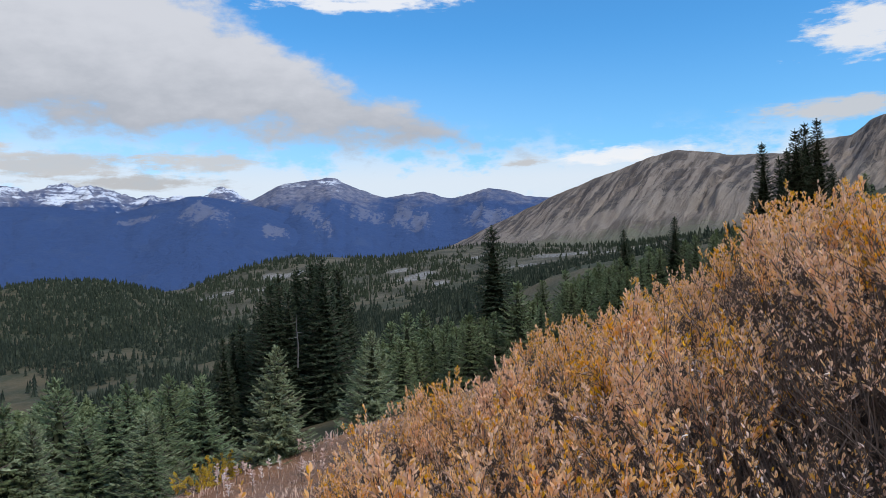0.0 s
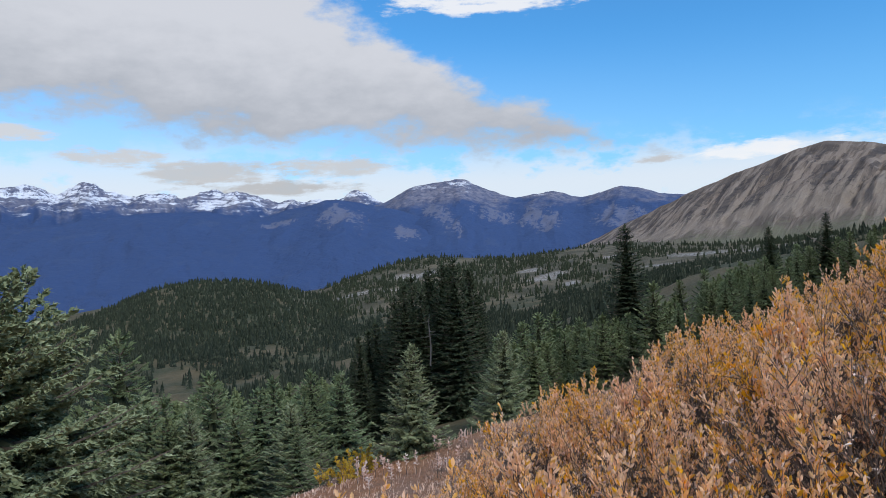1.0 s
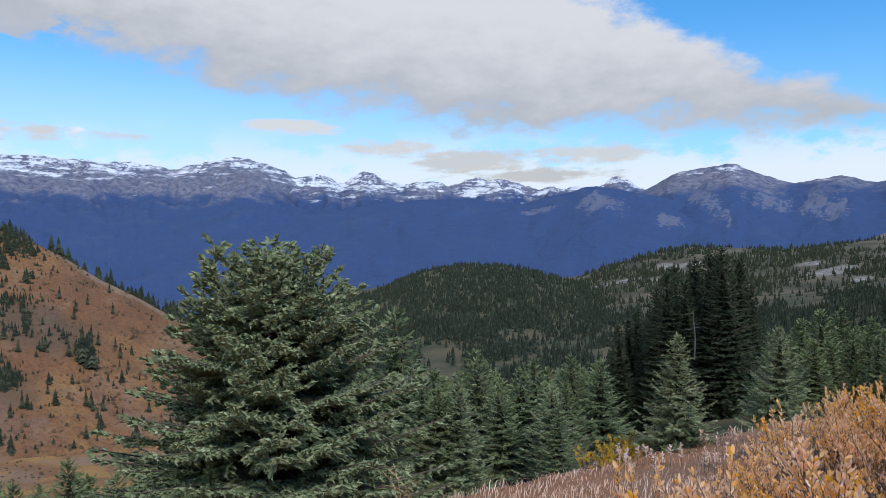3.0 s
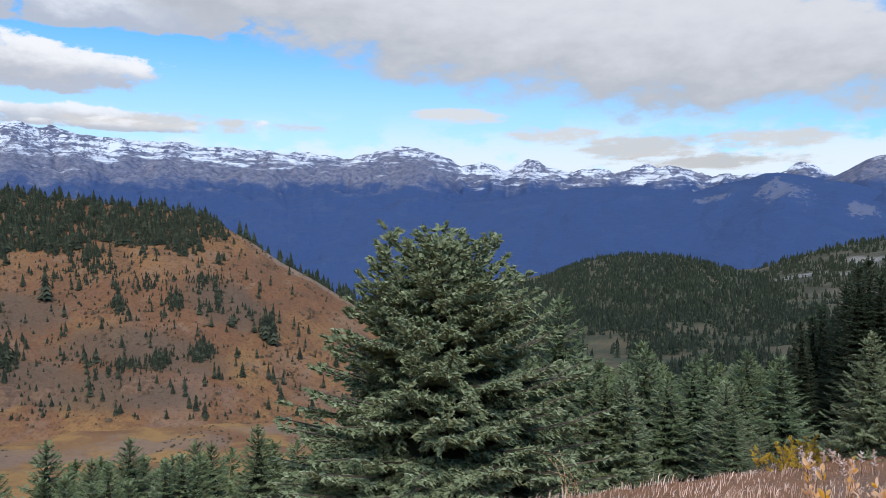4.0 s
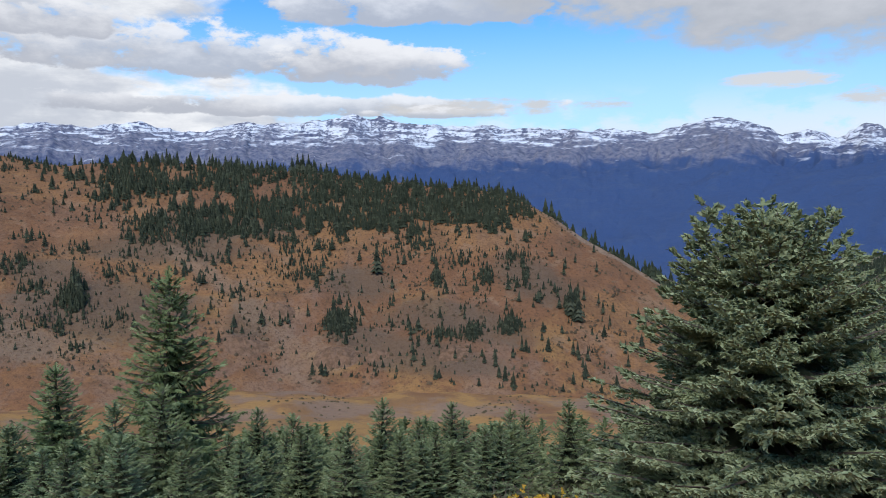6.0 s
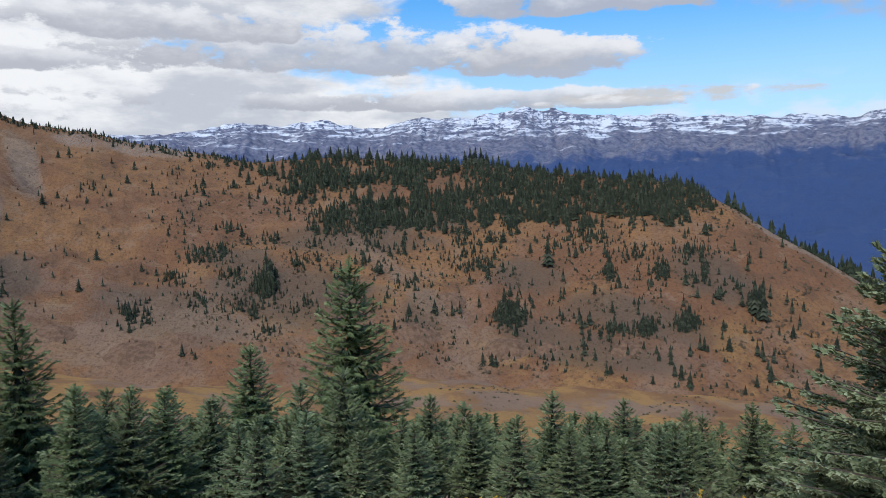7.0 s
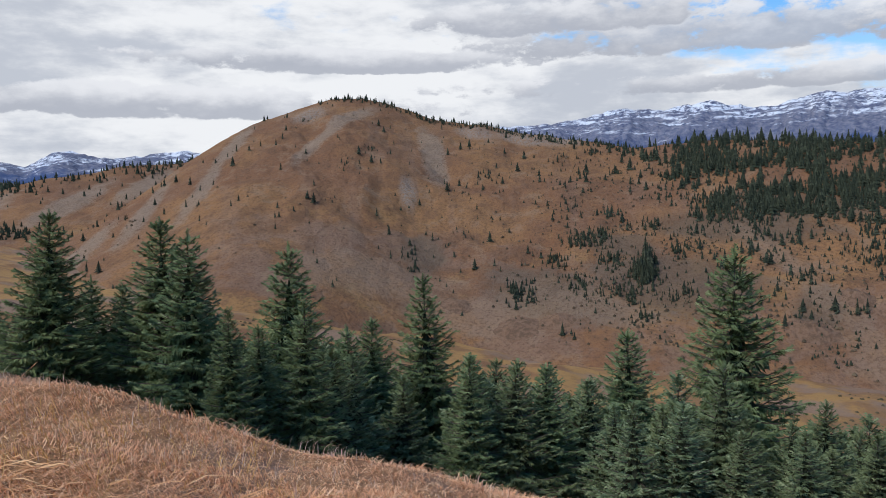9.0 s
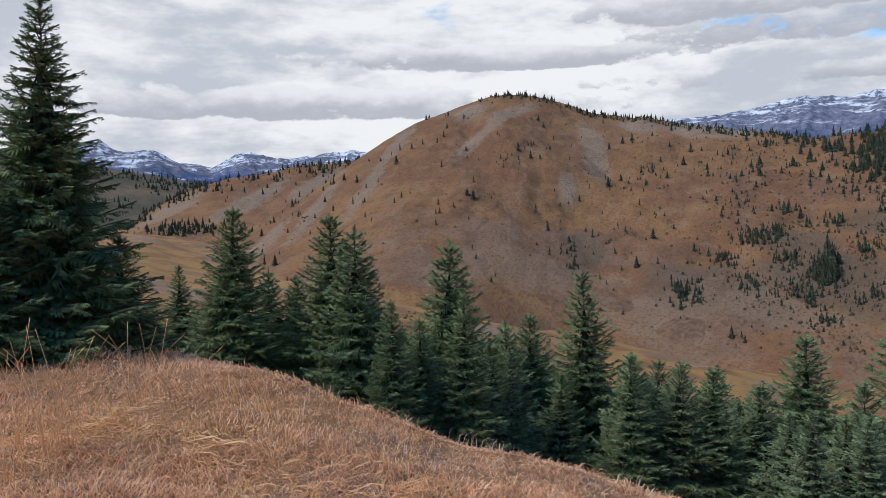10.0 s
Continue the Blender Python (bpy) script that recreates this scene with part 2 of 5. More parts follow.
def gold(g):
    p = place(g)
    f = g.noise(p, 0.9, 6, 0.75)
    m = g.noise(p, 0.11, 4, 0.6)
    big = g.noise(p, 0.022, 5, 0.6)
    c = g.mix(g.map(big, 0.38, 0.64), (0.205, 0.10, 0.05), (0.245, 0.135, 0.06))
    c = g.mix(g.map(m, 0.42, 0.58, 0.0, 0.85), c, (0.36, 0.205, 0.072))
    k = g.noise(p, 0.035, 6, 0.65)
    c = g.mix(g.map(k, 0.52, 0.60, 0.0, 0.8), c, (0.235, 0.16, 0.118))
    return g.mix(g.map(f, 0.45, 0.75, 0.0, 0.6), c, (0.15, 0.09, 0.055)), g.m("MULTIPLY", f, 0.25)


def back_heath(g):
    p = place(g)
    n = g.noise(p, 0.02, 6, 0.65)
    f = g.noise(p, 0.2, 6, 0.72)
    c = g.mix(g.map(n, 0.4, 0.62), (0.075, 0.066, 0.045), (0.15, 0.105, 0.066))
    return g.mix(g.map(f, 0.48, 0.7, 0.0, 0.8), c, (0.05, 0.052, 0.036)), g.m("MULTIPLY", f, 1.5)


def forest_floor(g):
    p = place(g)
    n = g.noise(p, 0.05, 6, 0.7)
    f = g.noise(p, 0.6, 5, 0.7)
    c = g.mix(g.map(n, 0.4, 0.65), (0.05, 0.056, 0.03), (0.11, 0.088, 0.05))
    return g.mix(g.map(f, 0.5, 0.8, 0.0, 0.6), c, (0.18, 0.15, 0.11)), g.m("MULTIPLY", f, 0.4)


OUTCROPS = [(16.4, 0.43, 2.2, 0.035, 0), (13.6, 0.36, 1.2, 0.04, 0), (12.4, 0.6, 1.1, 0.09, 6), (10.9, 0.6, 0.9, 0.07, 0), (1.9, 0.34, 1.5, 0.07, -8), (3.4, 0.52, 1.0, 0.04, 0), (0.2, 0.18, 0.8, 0.05, 0), (-6.6, 0.28, 1.8, 0.05, 0), (-3.0, 0.56, 2.0, 0.04, 0), (-9.1, 0.51, 2.5, 0.05, 0), (-14, 0.4, 2.5, 0.06, 0)]


def knoll_rock(g):
    p = place(g)
    n = g.noise(p, 0.028, 6, 0.6)
    f = g.noise(p, 0.35, 6, 0.75)
    st, s = slope_uv(g, 3.0, 5.0)
    k = g.noise(st, 1.0, 5, 0.6)
    c = g.mix(g.map(n, 0.4, 0.65), (0.075, 0.072, 0.046), (0.165, 0.14, 0.098))
    c = g.mix(g.map(f, 0.5, 0.68, 0.0, 0.7), c, (0.055, 0.056, 0.036))
    rock = g.mix(g.map(f, 0.3, 0.7), (0.16, 0.15, 0.14), (0.42, 0.40, 0.385))
    uv = g.t.nodes.new("ShaderNodeSeparateXYZ")
    g.put(uv.inputs[0], g.node("ShaderNodeTexCoord", 2))
    spot = ovals(g, uv.outputs[0], uv.outputs[1], OUTCROPS, g.m("ADD", g.m("MULTIPLY", k, 0.5), g.m("MULTIPLY", f, 0.5)))
    return g.mix(g.m("MULTIPLY", spot, g.map(f, 0.42, 0.56, 0.05, 1.0)), c, rock), g.m("MULTIPLY", f, 2.0)


def hazed_rock(tree, snowline, faces=()):
    return lambda g: far_range(g, tree, snowline, faces)


def far_range(g, tree, snowline, faces):
    p = place(g)
    sep = g.t.nodes.new("ShaderNodeSeparateXYZ")
    g.put(sep.inputs[0], p)
    z = sep.outputs[2]
    n = g.noise(p, 0.006, 9, 0.62)
    n2 = g.noise(p, 0.035, 7, 0.7)
    st, s = slope_uv(g, 12.0, 7.0, 4.0)
    run = g.noise(st, 1.0, 8, 0.68, dist=0.8)
    h = g.m("ADD", z, g.m("MULTIPLY", g.m("SUBTRACT", run, 0.5), 130.0))
    h = g.m("ADD", h, g.m("MULTIPLY", g.m("SUBTRACT", n, 0.5), 330.0))
    # the blue haze of distance is put into the forest and rock colours
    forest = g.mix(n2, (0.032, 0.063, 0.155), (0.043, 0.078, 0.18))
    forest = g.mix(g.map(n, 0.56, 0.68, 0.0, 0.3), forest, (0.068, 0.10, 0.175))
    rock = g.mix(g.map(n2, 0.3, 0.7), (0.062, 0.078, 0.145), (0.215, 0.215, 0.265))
    layer = g.noise(g.xyz(g.m("MULTIPLY", sep.outputs[0], 0.0045), g.m("MULTIPLY", sep.outputs[1], 0.0045), g.m("ADD", g.m("MULTIPLY", z, 0.04), g.m("MULTIPLY", n, 2.5))), 1.0, 8, 0.72)
    snow = g.map(g.m("ADD", g.m("ADD", z, g.m("MULTIPLY", g.m("SUBTRACT", n, 0.5), 300.0)), g.m("MULTIPLY", g.m("SUBTRACT", layer, 0.5), 800.0)), snowline, snowline + 120.0)
    snow = g.m("MULTIPLY", snow, g.map(g.m("ADD", g.m("ADD", g.m("MULTIPLY", n2, 0.35), g.m("MULTIPLY", run, 0.3)), g.m("MULTIPLY", layer, 0.35)), 0.465, 0.53))
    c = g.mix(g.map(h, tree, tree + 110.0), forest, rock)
    if faces:
        uv = g.t.nodes.new("ShaderNodeSeparateXYZ")
        g.put(uv.inputs[0], g.node("ShaderNodeTexCoord", 2))
        c = g.mix(g.m("MULTIPLY", ovals(g, uv.outputs[0], uv.outputs[1], faces, g.map(g.m("ADD", g.m("MULTIPLY", run, 0.55), g.m("MULTIPLY", n2, 0.45)), 0.34, 0.66, 0.05, 0.95)), 0.42), c, (0.22, 0.22, 0.265))
    return g.mix(snow, c, (0.66, 0.69, 0.76)), g.m("ADD", g.m("MULTIPLY", n, 25.0), g.m("MULTIPLY", n2, 8.0))


def brown_rock(g):
    p = place(g)
    n = g.noise(p, 0.010, 7, 0.6)
    f = g.noise(p, 0.06, 7, 0.72)
    st, s = slope_uv(g, 17.0, 2.6, 9.0)
    run = g.noise(st, 1.0, 8, 0.66, dist=0.35)
    c = g.mix(g.map(n, 0.4, 0.62), (0.145, 0.115, 0.095), (0.2, 0.158, 0.128))
    ribs = g.m("MULTIPLY", g.map(s, 0.34, 0.5), g.map(s, 1.0, 0.88, 0.35, 1.0))
    talus = g.m("MULTIPLY", g.map(g.m("ADD", s, g.m("MULTIPLY", g.m("SUBTRACT", run, 0.5), 0.5)), 0.2, 0.3), g.map(s, 0.62, 0.42))
    c = g.mix(g.m("MULTIPLY", talus, 0.7), c, (0.30, 0.25, 0.2))
    c = g.mix(g.m("MULTIPLY", g.map(run, 0.51, 0.56), 0.75), c, (0.30, 0.245, 0.198))
    strata = g.noise(g.xyz(0.0, g.m("MULTIPLY", n, 2.0), g.m("MULTIPLY", s, 9.0)), 3.0, 5, 0.7)
    dark = g.m("MULTIPLY", ribs, g.map(g.m("ADD", run, g.m("MULTIPLY", g.m("SUBTRACT", f, 0.5), 0.35)), 0.495, 0.455))
    c = g.mix(g.m("MULTIPLY", dark, g.map(strata, 0.35, 0.6, 0.45, 0.95)), c, (0.068, 0.06, 0.056))
    low = g.m("ADD", s, g.m("MULTIPLY", g.m("SUBTRACT", f, 0.5), 0.5))
    c = g.mix(g.map(low, 0.24, 0.08), c, (0.17, 0.165, 0.11))
    return g.mix(g.map(f, 0.56, 0.72, 0.0, 0.6), c, (0.075, 0.072, 0.058)), g.m("ADD", g.m("MULTIPLY", f, 6.0), g.m("MULTIPLY", run, 14.0))


def needles(dark, light, tip, other=(0.055, 0.065, 0.03), share=0.35):
    def build(g):
        r = g.node("ShaderNodeNewGeometry", 8)
        o = g.node("ShaderNodeObjectInfo", 5)
        c = g.mix(r, dark, light)
        c = g.mix(g.map(r, 0.78, 1.0, 0.0, 0.6), c, tip)
        return g.mix(g.m("MULTIPLY", o, share), c, other), None
    return build


def bark(g):
    p = place(g)
    n = g.noise(p, 14.0, 5, 0.7)
    return g.mix(n, (0.05, 0.04, 0.032), (0.16, 0.13, 0.105)), g.m("MULTIPLY", n, 0.02)


MEADOW = material("dry_meadow", meadow)
HILL = material("autumn_hillside", hill)
GOLD = material("golden_sedge", gold)
KNOLL = material("rock_and_heath", knoll_rock)
FOREST_FLOOR = material("forest_floor", forest_floor)
# far mountains: colours with the haze of distance mixed in
RANGE = material("hazed_mountain", hazed_rock(225.0, 405.0))
SNOW_PEAKS = material("hazed_snow_peaks", hazed_rock(235.0, 300.0))
PEAK = material("hazed_peak", hazed_rock(215.0, 395.0, [(2.2, 0.74, 1.3, 0.08, 4), (9.8, 0.70, 0.7, 0.10, 8), (5.5, 0.76, 1.5, 0.05, 0), (-3.5, 0.74, 1.4, 0.07, 0)]))
LOW_RIDGE = material("hazed_ridge", hazed_rock(262.0, 460.0, [(17.2, 0.84, 1.5, 0.08, 2), (21.8, 0.86, 0.9, 0.03, 0), (12.5, 0.78, 0.8, 0.05, 0)]))
SNOWY = material("hazed_snowy_mountain", hazed_rock(120.0, 205.0))
BROWN = material("brown_rock", brown_rock)
SPRUCE = material("spruce_needles", needles((0.092, 0.130, 0.070), (0.172, 0.225, 0.118), (0.32, 0.37, 0.225), (0.145, 0.155, 0.062), 0.45), 0.85, 0.04)
FROSTED = material("frosted_spruce_needles", needles((0.135, 0.17, 0.095), (0.26, 0.305, 0.175), (0.38, 0.42, 0.28), (0.17, 0.18, 0.085), 0.2), 0.85, 0.05)
FIR = material("fir_needles", needles((0.032, 0.048, 0.03), (0.066, 0.088, 0.052), (0.125, 0.145, 0.088), (0.05, 0.055, 0.028)), 0.85, 0.04)
DARK_FIR = material("dark_fir_needles", needles((0.094, 0.138, 0.065), (0.186, 0.245, 0.115), (0.33, 0.385, 0.215), (0.14, 0.155, 0.06)), 0.85, 0.04)
# inner needles and twigs: the shade inside the crowns is put into this dark colour
INNER_SHADE = material("inner_needles", needles((0.030, 0.034, 0.022), (0.05, 0.055, 0.034), (0.07, 0.06, 0.042)), 0.9, 0.02)
FAR_TREE = material("far_needles", needles((0.020, 0.028, 0.022), (0.045, 0.056, 0.040), (0.082, 0.090, 0.062)), 0.9, 0.04)
HILL_TREE = material("hill_needles", needles((0.022, 0.028, 0.021), (0.050, 0.060, 0.040), (0.098, 0.104, 0.070), (0.05, 0.055, 0.03), 0.3), 0.9, 0.04)
BACK = material("dark_heath", back_heath)
BARK = material("bark", bark)


# ---- mesh helpers ----
def mesh(name, verts, faces, mat, smooth=False, uv=None):
    """A mesh from arrays: verts (n, 3), faces (m, 3 or 4)."""
    me = bpy.data.meshes.new(name)
    verts, faces = np.asarray(verts, np.float32), np.asarray(faces, np.int32)
    k = faces.shape[1]
    me.vertices.add(len(verts))
    me.vertices.foreach_set("co", verts.ravel())
    me.loops.add(faces.size)
    me.loops.foreach_set("vertex_index", faces.ravel())
    me.polygons.add(len(faces))
    me.polygons.foreach_set("loop_start", np.arange(0, faces.size, k, dtype=np.int32))
    me.polygons.foreach_set("use_smooth", np.full(len(faces), smooth))
    if uv is not None:
        me.uv_layers.new(name="slope").data.foreach_set("uv", np.asarray(uv, np.float32)[faces.ravel()].ravel())
    me.update(calc_edges=True)
    me.validate()
    me.materials.append(mat)
    return me


def grid_faces(rows, cols):
    i = np.arange((rows - 1) * cols).reshape(rows - 1, cols)[:, :-1].ravel()
    return np.stack([i, i + 1, i + cols + 1, i + cols], 1)


def hash3(ix, iy, seed):
    h = (ix * 374761393 + iy * 668265263 + seed * 974634777) & 0xFFFFFFFF
    h = ((h ^ (h >> 13)) * 1274126177) & 0xFFFFFFFF
    return ((h ^ (h >> 16)) & 0xFFFF) / 65535.0


def vnoise(x, y, seed=0):
    """Smooth value noise, 0 to 1."""
    xi, yi = np.floor(x).astype(np.int64), np.floor(y).astype(np.int64)
    fx, fy = x - xi, y - yi
    fx, fy = fx * fx * (3 - 2 * fx), fy * fy * (3 - 2 * fy)
    a, b = hash3(xi, yi, seed), hash3(xi + 1, yi, seed)
    c, d = hash3(xi, yi + 1, seed), hash3(xi + 1, yi + 1, seed)
    return (a + (b - a) * fx) * (1 - fy) + (c + (d - c) * fx) * fy


def fbm(x, y, octaves=5, seed=0, gain=0.5):
    s, a, t = 0.0, 1.0, 0.0
    for k in range(octaves):
        s, t = s + a * (vnoise(x * 2 ** k, y * 2 ** k, seed + k) - 0.5), t + a
        a *= gain
    return s / t * 2


def ridged(x, y, octaves=5, seed=0):
    s, a, t = 0.0, 1.0, 0.0
    for k in range(octaves):
        s, t = s + a * (1 - np.abs(2 * vnoise(x * 2 ** k, y * 2 ** k, seed + k) - 1)), t + a
        a *= 0.55
    return s / t


def curve(x, xs, ys):
    """Smooth curve through knots (monotone in steps, no overshoot)."""
    xs, ys = np.asarray(xs, float), np.asarray(ys, float)
    x = np.clip(x, xs[0], xs[-1])
    h = np.diff(xs)
    s = np.diff(ys) / h
    mk = np.zeros_like(ys)
    same = s[:-1] * s[1:] > 0
    mk[1:-1] = np.where(same, 2 * s[:-1] * s[1:] / np.where(same, s[:-1] + s[1:], 1), 0)
    mk[0], mk[-1] = s[0], s[-1]
    i = np.clip(np.searchsorted(xs, x, side="right") - 1, 0, len(h) - 1)
    t = (x - xs[i]) / h[i]
    return ys[i] * (1 + 2 * t) * (1 - t) ** 2 + mk[i] * h[i] * t * (1 - t) ** 2 + ys[i + 1] * t * t * (3 - 2 * t) + mk[i + 1] * h[i] * t * t * (t - 1)


def xy(az, r):
    a = np.radians(az)
    return -np.sin(a) * r, np.cos(a) * r


# ---- the ground: one sheet from the feet to the horizon ----
AZS = [-180, -120, -60, -30, -10, 5, 15, 30, 45, 60, 80, 100, 116, 125, 138, 150, 180]
PROFILE = {  # distance: height at each bearing of AZS; the first row is the brow
    "brow_r": [12, 12, 12, 12, 12, 11, 9.5, 8.5, 8, 7.5, 6.5, 5.5, 6, 6.5, 7.8, 9, 12],
    "brow_z": [1.5, 3, 3, 1.35, -0.15, -0.85, -1.0, -1.34, -1.44, -1.38, -1.02, -0.58, -0.38, -0.16, 0.17, 0.2, 1.5],
    25: [4, 7, 6, 2.2, -1.2, -4.2, -5.5, -7, -8, -9, -9, -8.5, -7, -5.5, -2.5, 0.5, 4],
    60: [12, 18, 14, 4, -2, -9, -12, -15, -19, -22, -24, -24, -20, -16, -8, -2, 12],
    130: [30, 40, 30, 7, -3, -16, -22, -28, -34, -33, -31, -27, -20, -15, -11, -5, 30],
    250: [60, 80, 60, 9, -5, -22, -30, -34, -50, -42, -38, -36, -28, -20, -8, 0, 60],
    500: [90, 120, 100, 14, -6, -27, -32, -32, -80, -90, -60, -60, -60, -40, -12, 0, 90],
    1000: [100, 150, 120, 30, -10, -25, -60, -120, -200, -200, -200, -150, -100, -60, -20, 0, 100],
    2000: [100, 150, 120, 40, -60, -300, -300, -300, -300, -300, -300, -300, -200, -100, -60, -20, 100],
    4900: [100, 150, 120, 40, -60, -300, -300, -300, -300, -300, -300, -300, -200, -100, -60, -20, 100],
}


def ground_z(az, r):
    az, r = np.asarray(az, float), np.asarray(r, float)
    az, r = np.broadcast_arrays((az + 180) % 360 - 180, r)
    br, bz = curve(az, AZS, PROFILE["brow_r"]), curve(az, AZS, PROFILE["brow_z"])
    prev_r, prev_z = br, bz
    z = bz * (r / br)
    for k in (25, 60, 130, 250, 500, 1000, 2000, 4900):
        kz = curve(az, AZS, PROFILE[k])
        t = np.clip((r - prev_r) / (k - prev_r), 0, 1)
        z = np.where(r > prev_r, prev_z + (kz - prev_z) * t, z)
        prev_r, prev_z = np.full_like(r, k), kz
    x, y = xy(az, r)
    rough = fbm(x * 0.9, y * 0.9, 4, 3) * np.clip(r * 0.03, 0.0, 0.12) + fbm(x * 0.06, y * 0.06, 4, 5) * np.clip((r - 12) * 0.03, 0, 2.0)
    bank = 0.3 * np.clip(x - 0.1, 0, 3.0) * np.exp(-(r / 8.0) ** 4)
    return z + rough + bank


def ground():
    az = np.concatenate([np.arange(-36, 152, 0.3), np.arange(152, 324, 2.0), [324.0]])
    r = np.concatenate([np.linspace(0, 2, 8)[:-1], np.geomspace(2, 4900, 240)])
    A, R = np.meshgrid(az, r)
    X, Y = xy(A, R)
    Z = ground_z(A, R)
    me = mesh("ground", np.stack([X, Y, Z], 2).reshape(-1, 3), grid_faces(len(r), len(az))[:, ::-1], MEADOW, True)
    for mat in (FOREST_FLOOR, GOLD):
        me.materials.append(mat)
    ac, rc = (A[1:, 1:] + A[:-1, :-1]) / 2, (R[1:, 1:] + R[:-1, :-1]) / 2
    ac = (ac + 180) % 360 - 180
    jag = fbm(ac * 0.4, np.log(rc) * 9, 4, 9)
    idx = np.where((rc > 35) & (ac + jag * 6 > 42), 2, np.where((rc > 16 + jag * 5) & (ac < 46) & (ac > -100), 1, 0))
    me.polygons.foreach_set("material_index", idx.ravel().astype(np.int32))
    return tagged(new("ground", me), "dry autumn alpine meadow dropping into a forested valley", "ground", kind="structure")


SURFACE = {}


def on(name, az, s):
    """Points of a hill's surface at bearings az and shares s of the way from foot to crest."""
    ss, aa, X, Y, Z = SURFACE[name]
    i = np.clip(np.searchsorted(ss, s), 1, len(ss) - 1)
    j = np.clip(np.searchsorted(aa, az), 1, len(aa) - 1)
    u = ((s - ss[i - 1]) / (ss[i] - ss[i - 1]))[:, None]
    v = ((az - aa[j - 1]) / (aa[j] - aa[j - 1]))[:, None]
    G = np.stack([X, Y, Z], 2)
    return (G[i - 1, j - 1] * (1 - v) + G[i - 1, j] * v) * (1 - u) + (G[i, j - 1] * (1 - v) + G[i, j] * v) * u


def ridge(name, label, knots, dist, foot, mat, rough=1.0, steps=70, step=0.25, back=0.5, bulge=0.0, gully=0.0, seed=1, crest=0.0, jag=0.0, spurs=0.3, shear=0.0, category="mountain"):
    """A mountain seen from the path: knots (bearing, elevation) of its crest, dist and foot (distance, height) by bearing."""
    ks = sorted(knots)
    az = np.arange(ks[0][0], ks[-1][0] + step, step)
    el = curve(az, [k[0] for k in ks], [k[1] for k in ks])
    el = el + jag * fbm(az * 1.1, az * 0.0 + seed, 6, seed, 0.6)
    rc = curve(az, *zip(*dist)) if isinstance(dist, list) else np.full_like(az, dist)
    rf, zf = (curve(az, [f[0] for f in foot], [f[k] for f in foot]) for k in (1, 2))
    zc = EYE + rc * np.tan(np.radians(el))
    s = np.concatenate([np.linspace(-0.25, 1, steps), 1 + np.linspace(0, back, 16)[1:]])
    S, AZ = np.meshgrid(s, az, indexing="ij")
    R = rf + (rc - rf) * S
    front = zf + (zc - zf) * (S + bulge * S * (1 - S))
    Z = np.where(S <= 1, front, zc - (zc - zf) * (S - 1) * 1.2)
    X, Y = xy(AZ, R)
    size = np.abs(zc - zf)
    q = 9.0 / np.mean(rc - rf)
    env = np.clip(S * 4, 0, 1) * np.clip((1.12 - S) * 4, crest, 1)
    Z = Z + env * rough * size * 0.10 * fbm(X * q, Y * q, 6, seed, 0.55)
    if jag:
        Z = Z + env * np.clip((S - 0.45) * 2.5, 0.03, 1) * size * min(0.22, 0.8 * jag) * (ridged(X * q * 0.9, Y * q * 0.9, 6, seed + 3) - 0.5)
    if gully:
        u = AZ * spurs + shear * S + 0.6 * fbm(X * q * 0.6, Y * q * 0.6, 3, seed + 9)
        Z = Z - gully * size * (np.clip((S - 0.5) * 3, 0.015, 1) if jag and spurs > 0.7 else np.clip(S * 3, 0, 1)) * np.clip((1.0 - S) * 5, 0, 1) * (ridged(u, S * 1.3, 5, seed + 20) - 0.4) * 0.3
    me = mesh(name, np.stack([X, Y, Z], 2).reshape(-1, 3), grid_faces(len(s), len(az))[:, ::-1], mat, True, np.stack([AZ / 10, S], 2).reshape(-1, 2))
    SURFACE[name] = (s, az, X, Y, Z)
    return tagged(new(name, me), label, category, kind="structure")


ground()
ridge("far_range", "long snow-dusted haze-blue mountain range above a dark forested valley",
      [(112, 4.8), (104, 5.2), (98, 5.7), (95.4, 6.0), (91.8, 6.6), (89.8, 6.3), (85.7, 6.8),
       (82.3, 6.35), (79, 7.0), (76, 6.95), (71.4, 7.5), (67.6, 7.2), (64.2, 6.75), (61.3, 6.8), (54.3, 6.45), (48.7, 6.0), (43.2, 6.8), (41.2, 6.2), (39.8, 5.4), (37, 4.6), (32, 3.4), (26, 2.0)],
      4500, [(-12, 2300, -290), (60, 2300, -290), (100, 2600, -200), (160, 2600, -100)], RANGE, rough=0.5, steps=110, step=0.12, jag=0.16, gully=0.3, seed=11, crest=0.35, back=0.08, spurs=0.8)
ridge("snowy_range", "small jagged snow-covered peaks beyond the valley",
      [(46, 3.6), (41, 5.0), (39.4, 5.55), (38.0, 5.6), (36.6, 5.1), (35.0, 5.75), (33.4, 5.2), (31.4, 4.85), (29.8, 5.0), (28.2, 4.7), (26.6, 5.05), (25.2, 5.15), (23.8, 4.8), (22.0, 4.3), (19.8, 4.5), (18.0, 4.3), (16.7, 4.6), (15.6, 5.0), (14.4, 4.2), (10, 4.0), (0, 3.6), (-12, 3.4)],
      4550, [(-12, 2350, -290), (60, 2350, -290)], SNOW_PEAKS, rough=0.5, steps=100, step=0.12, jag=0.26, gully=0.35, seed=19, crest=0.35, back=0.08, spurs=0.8)
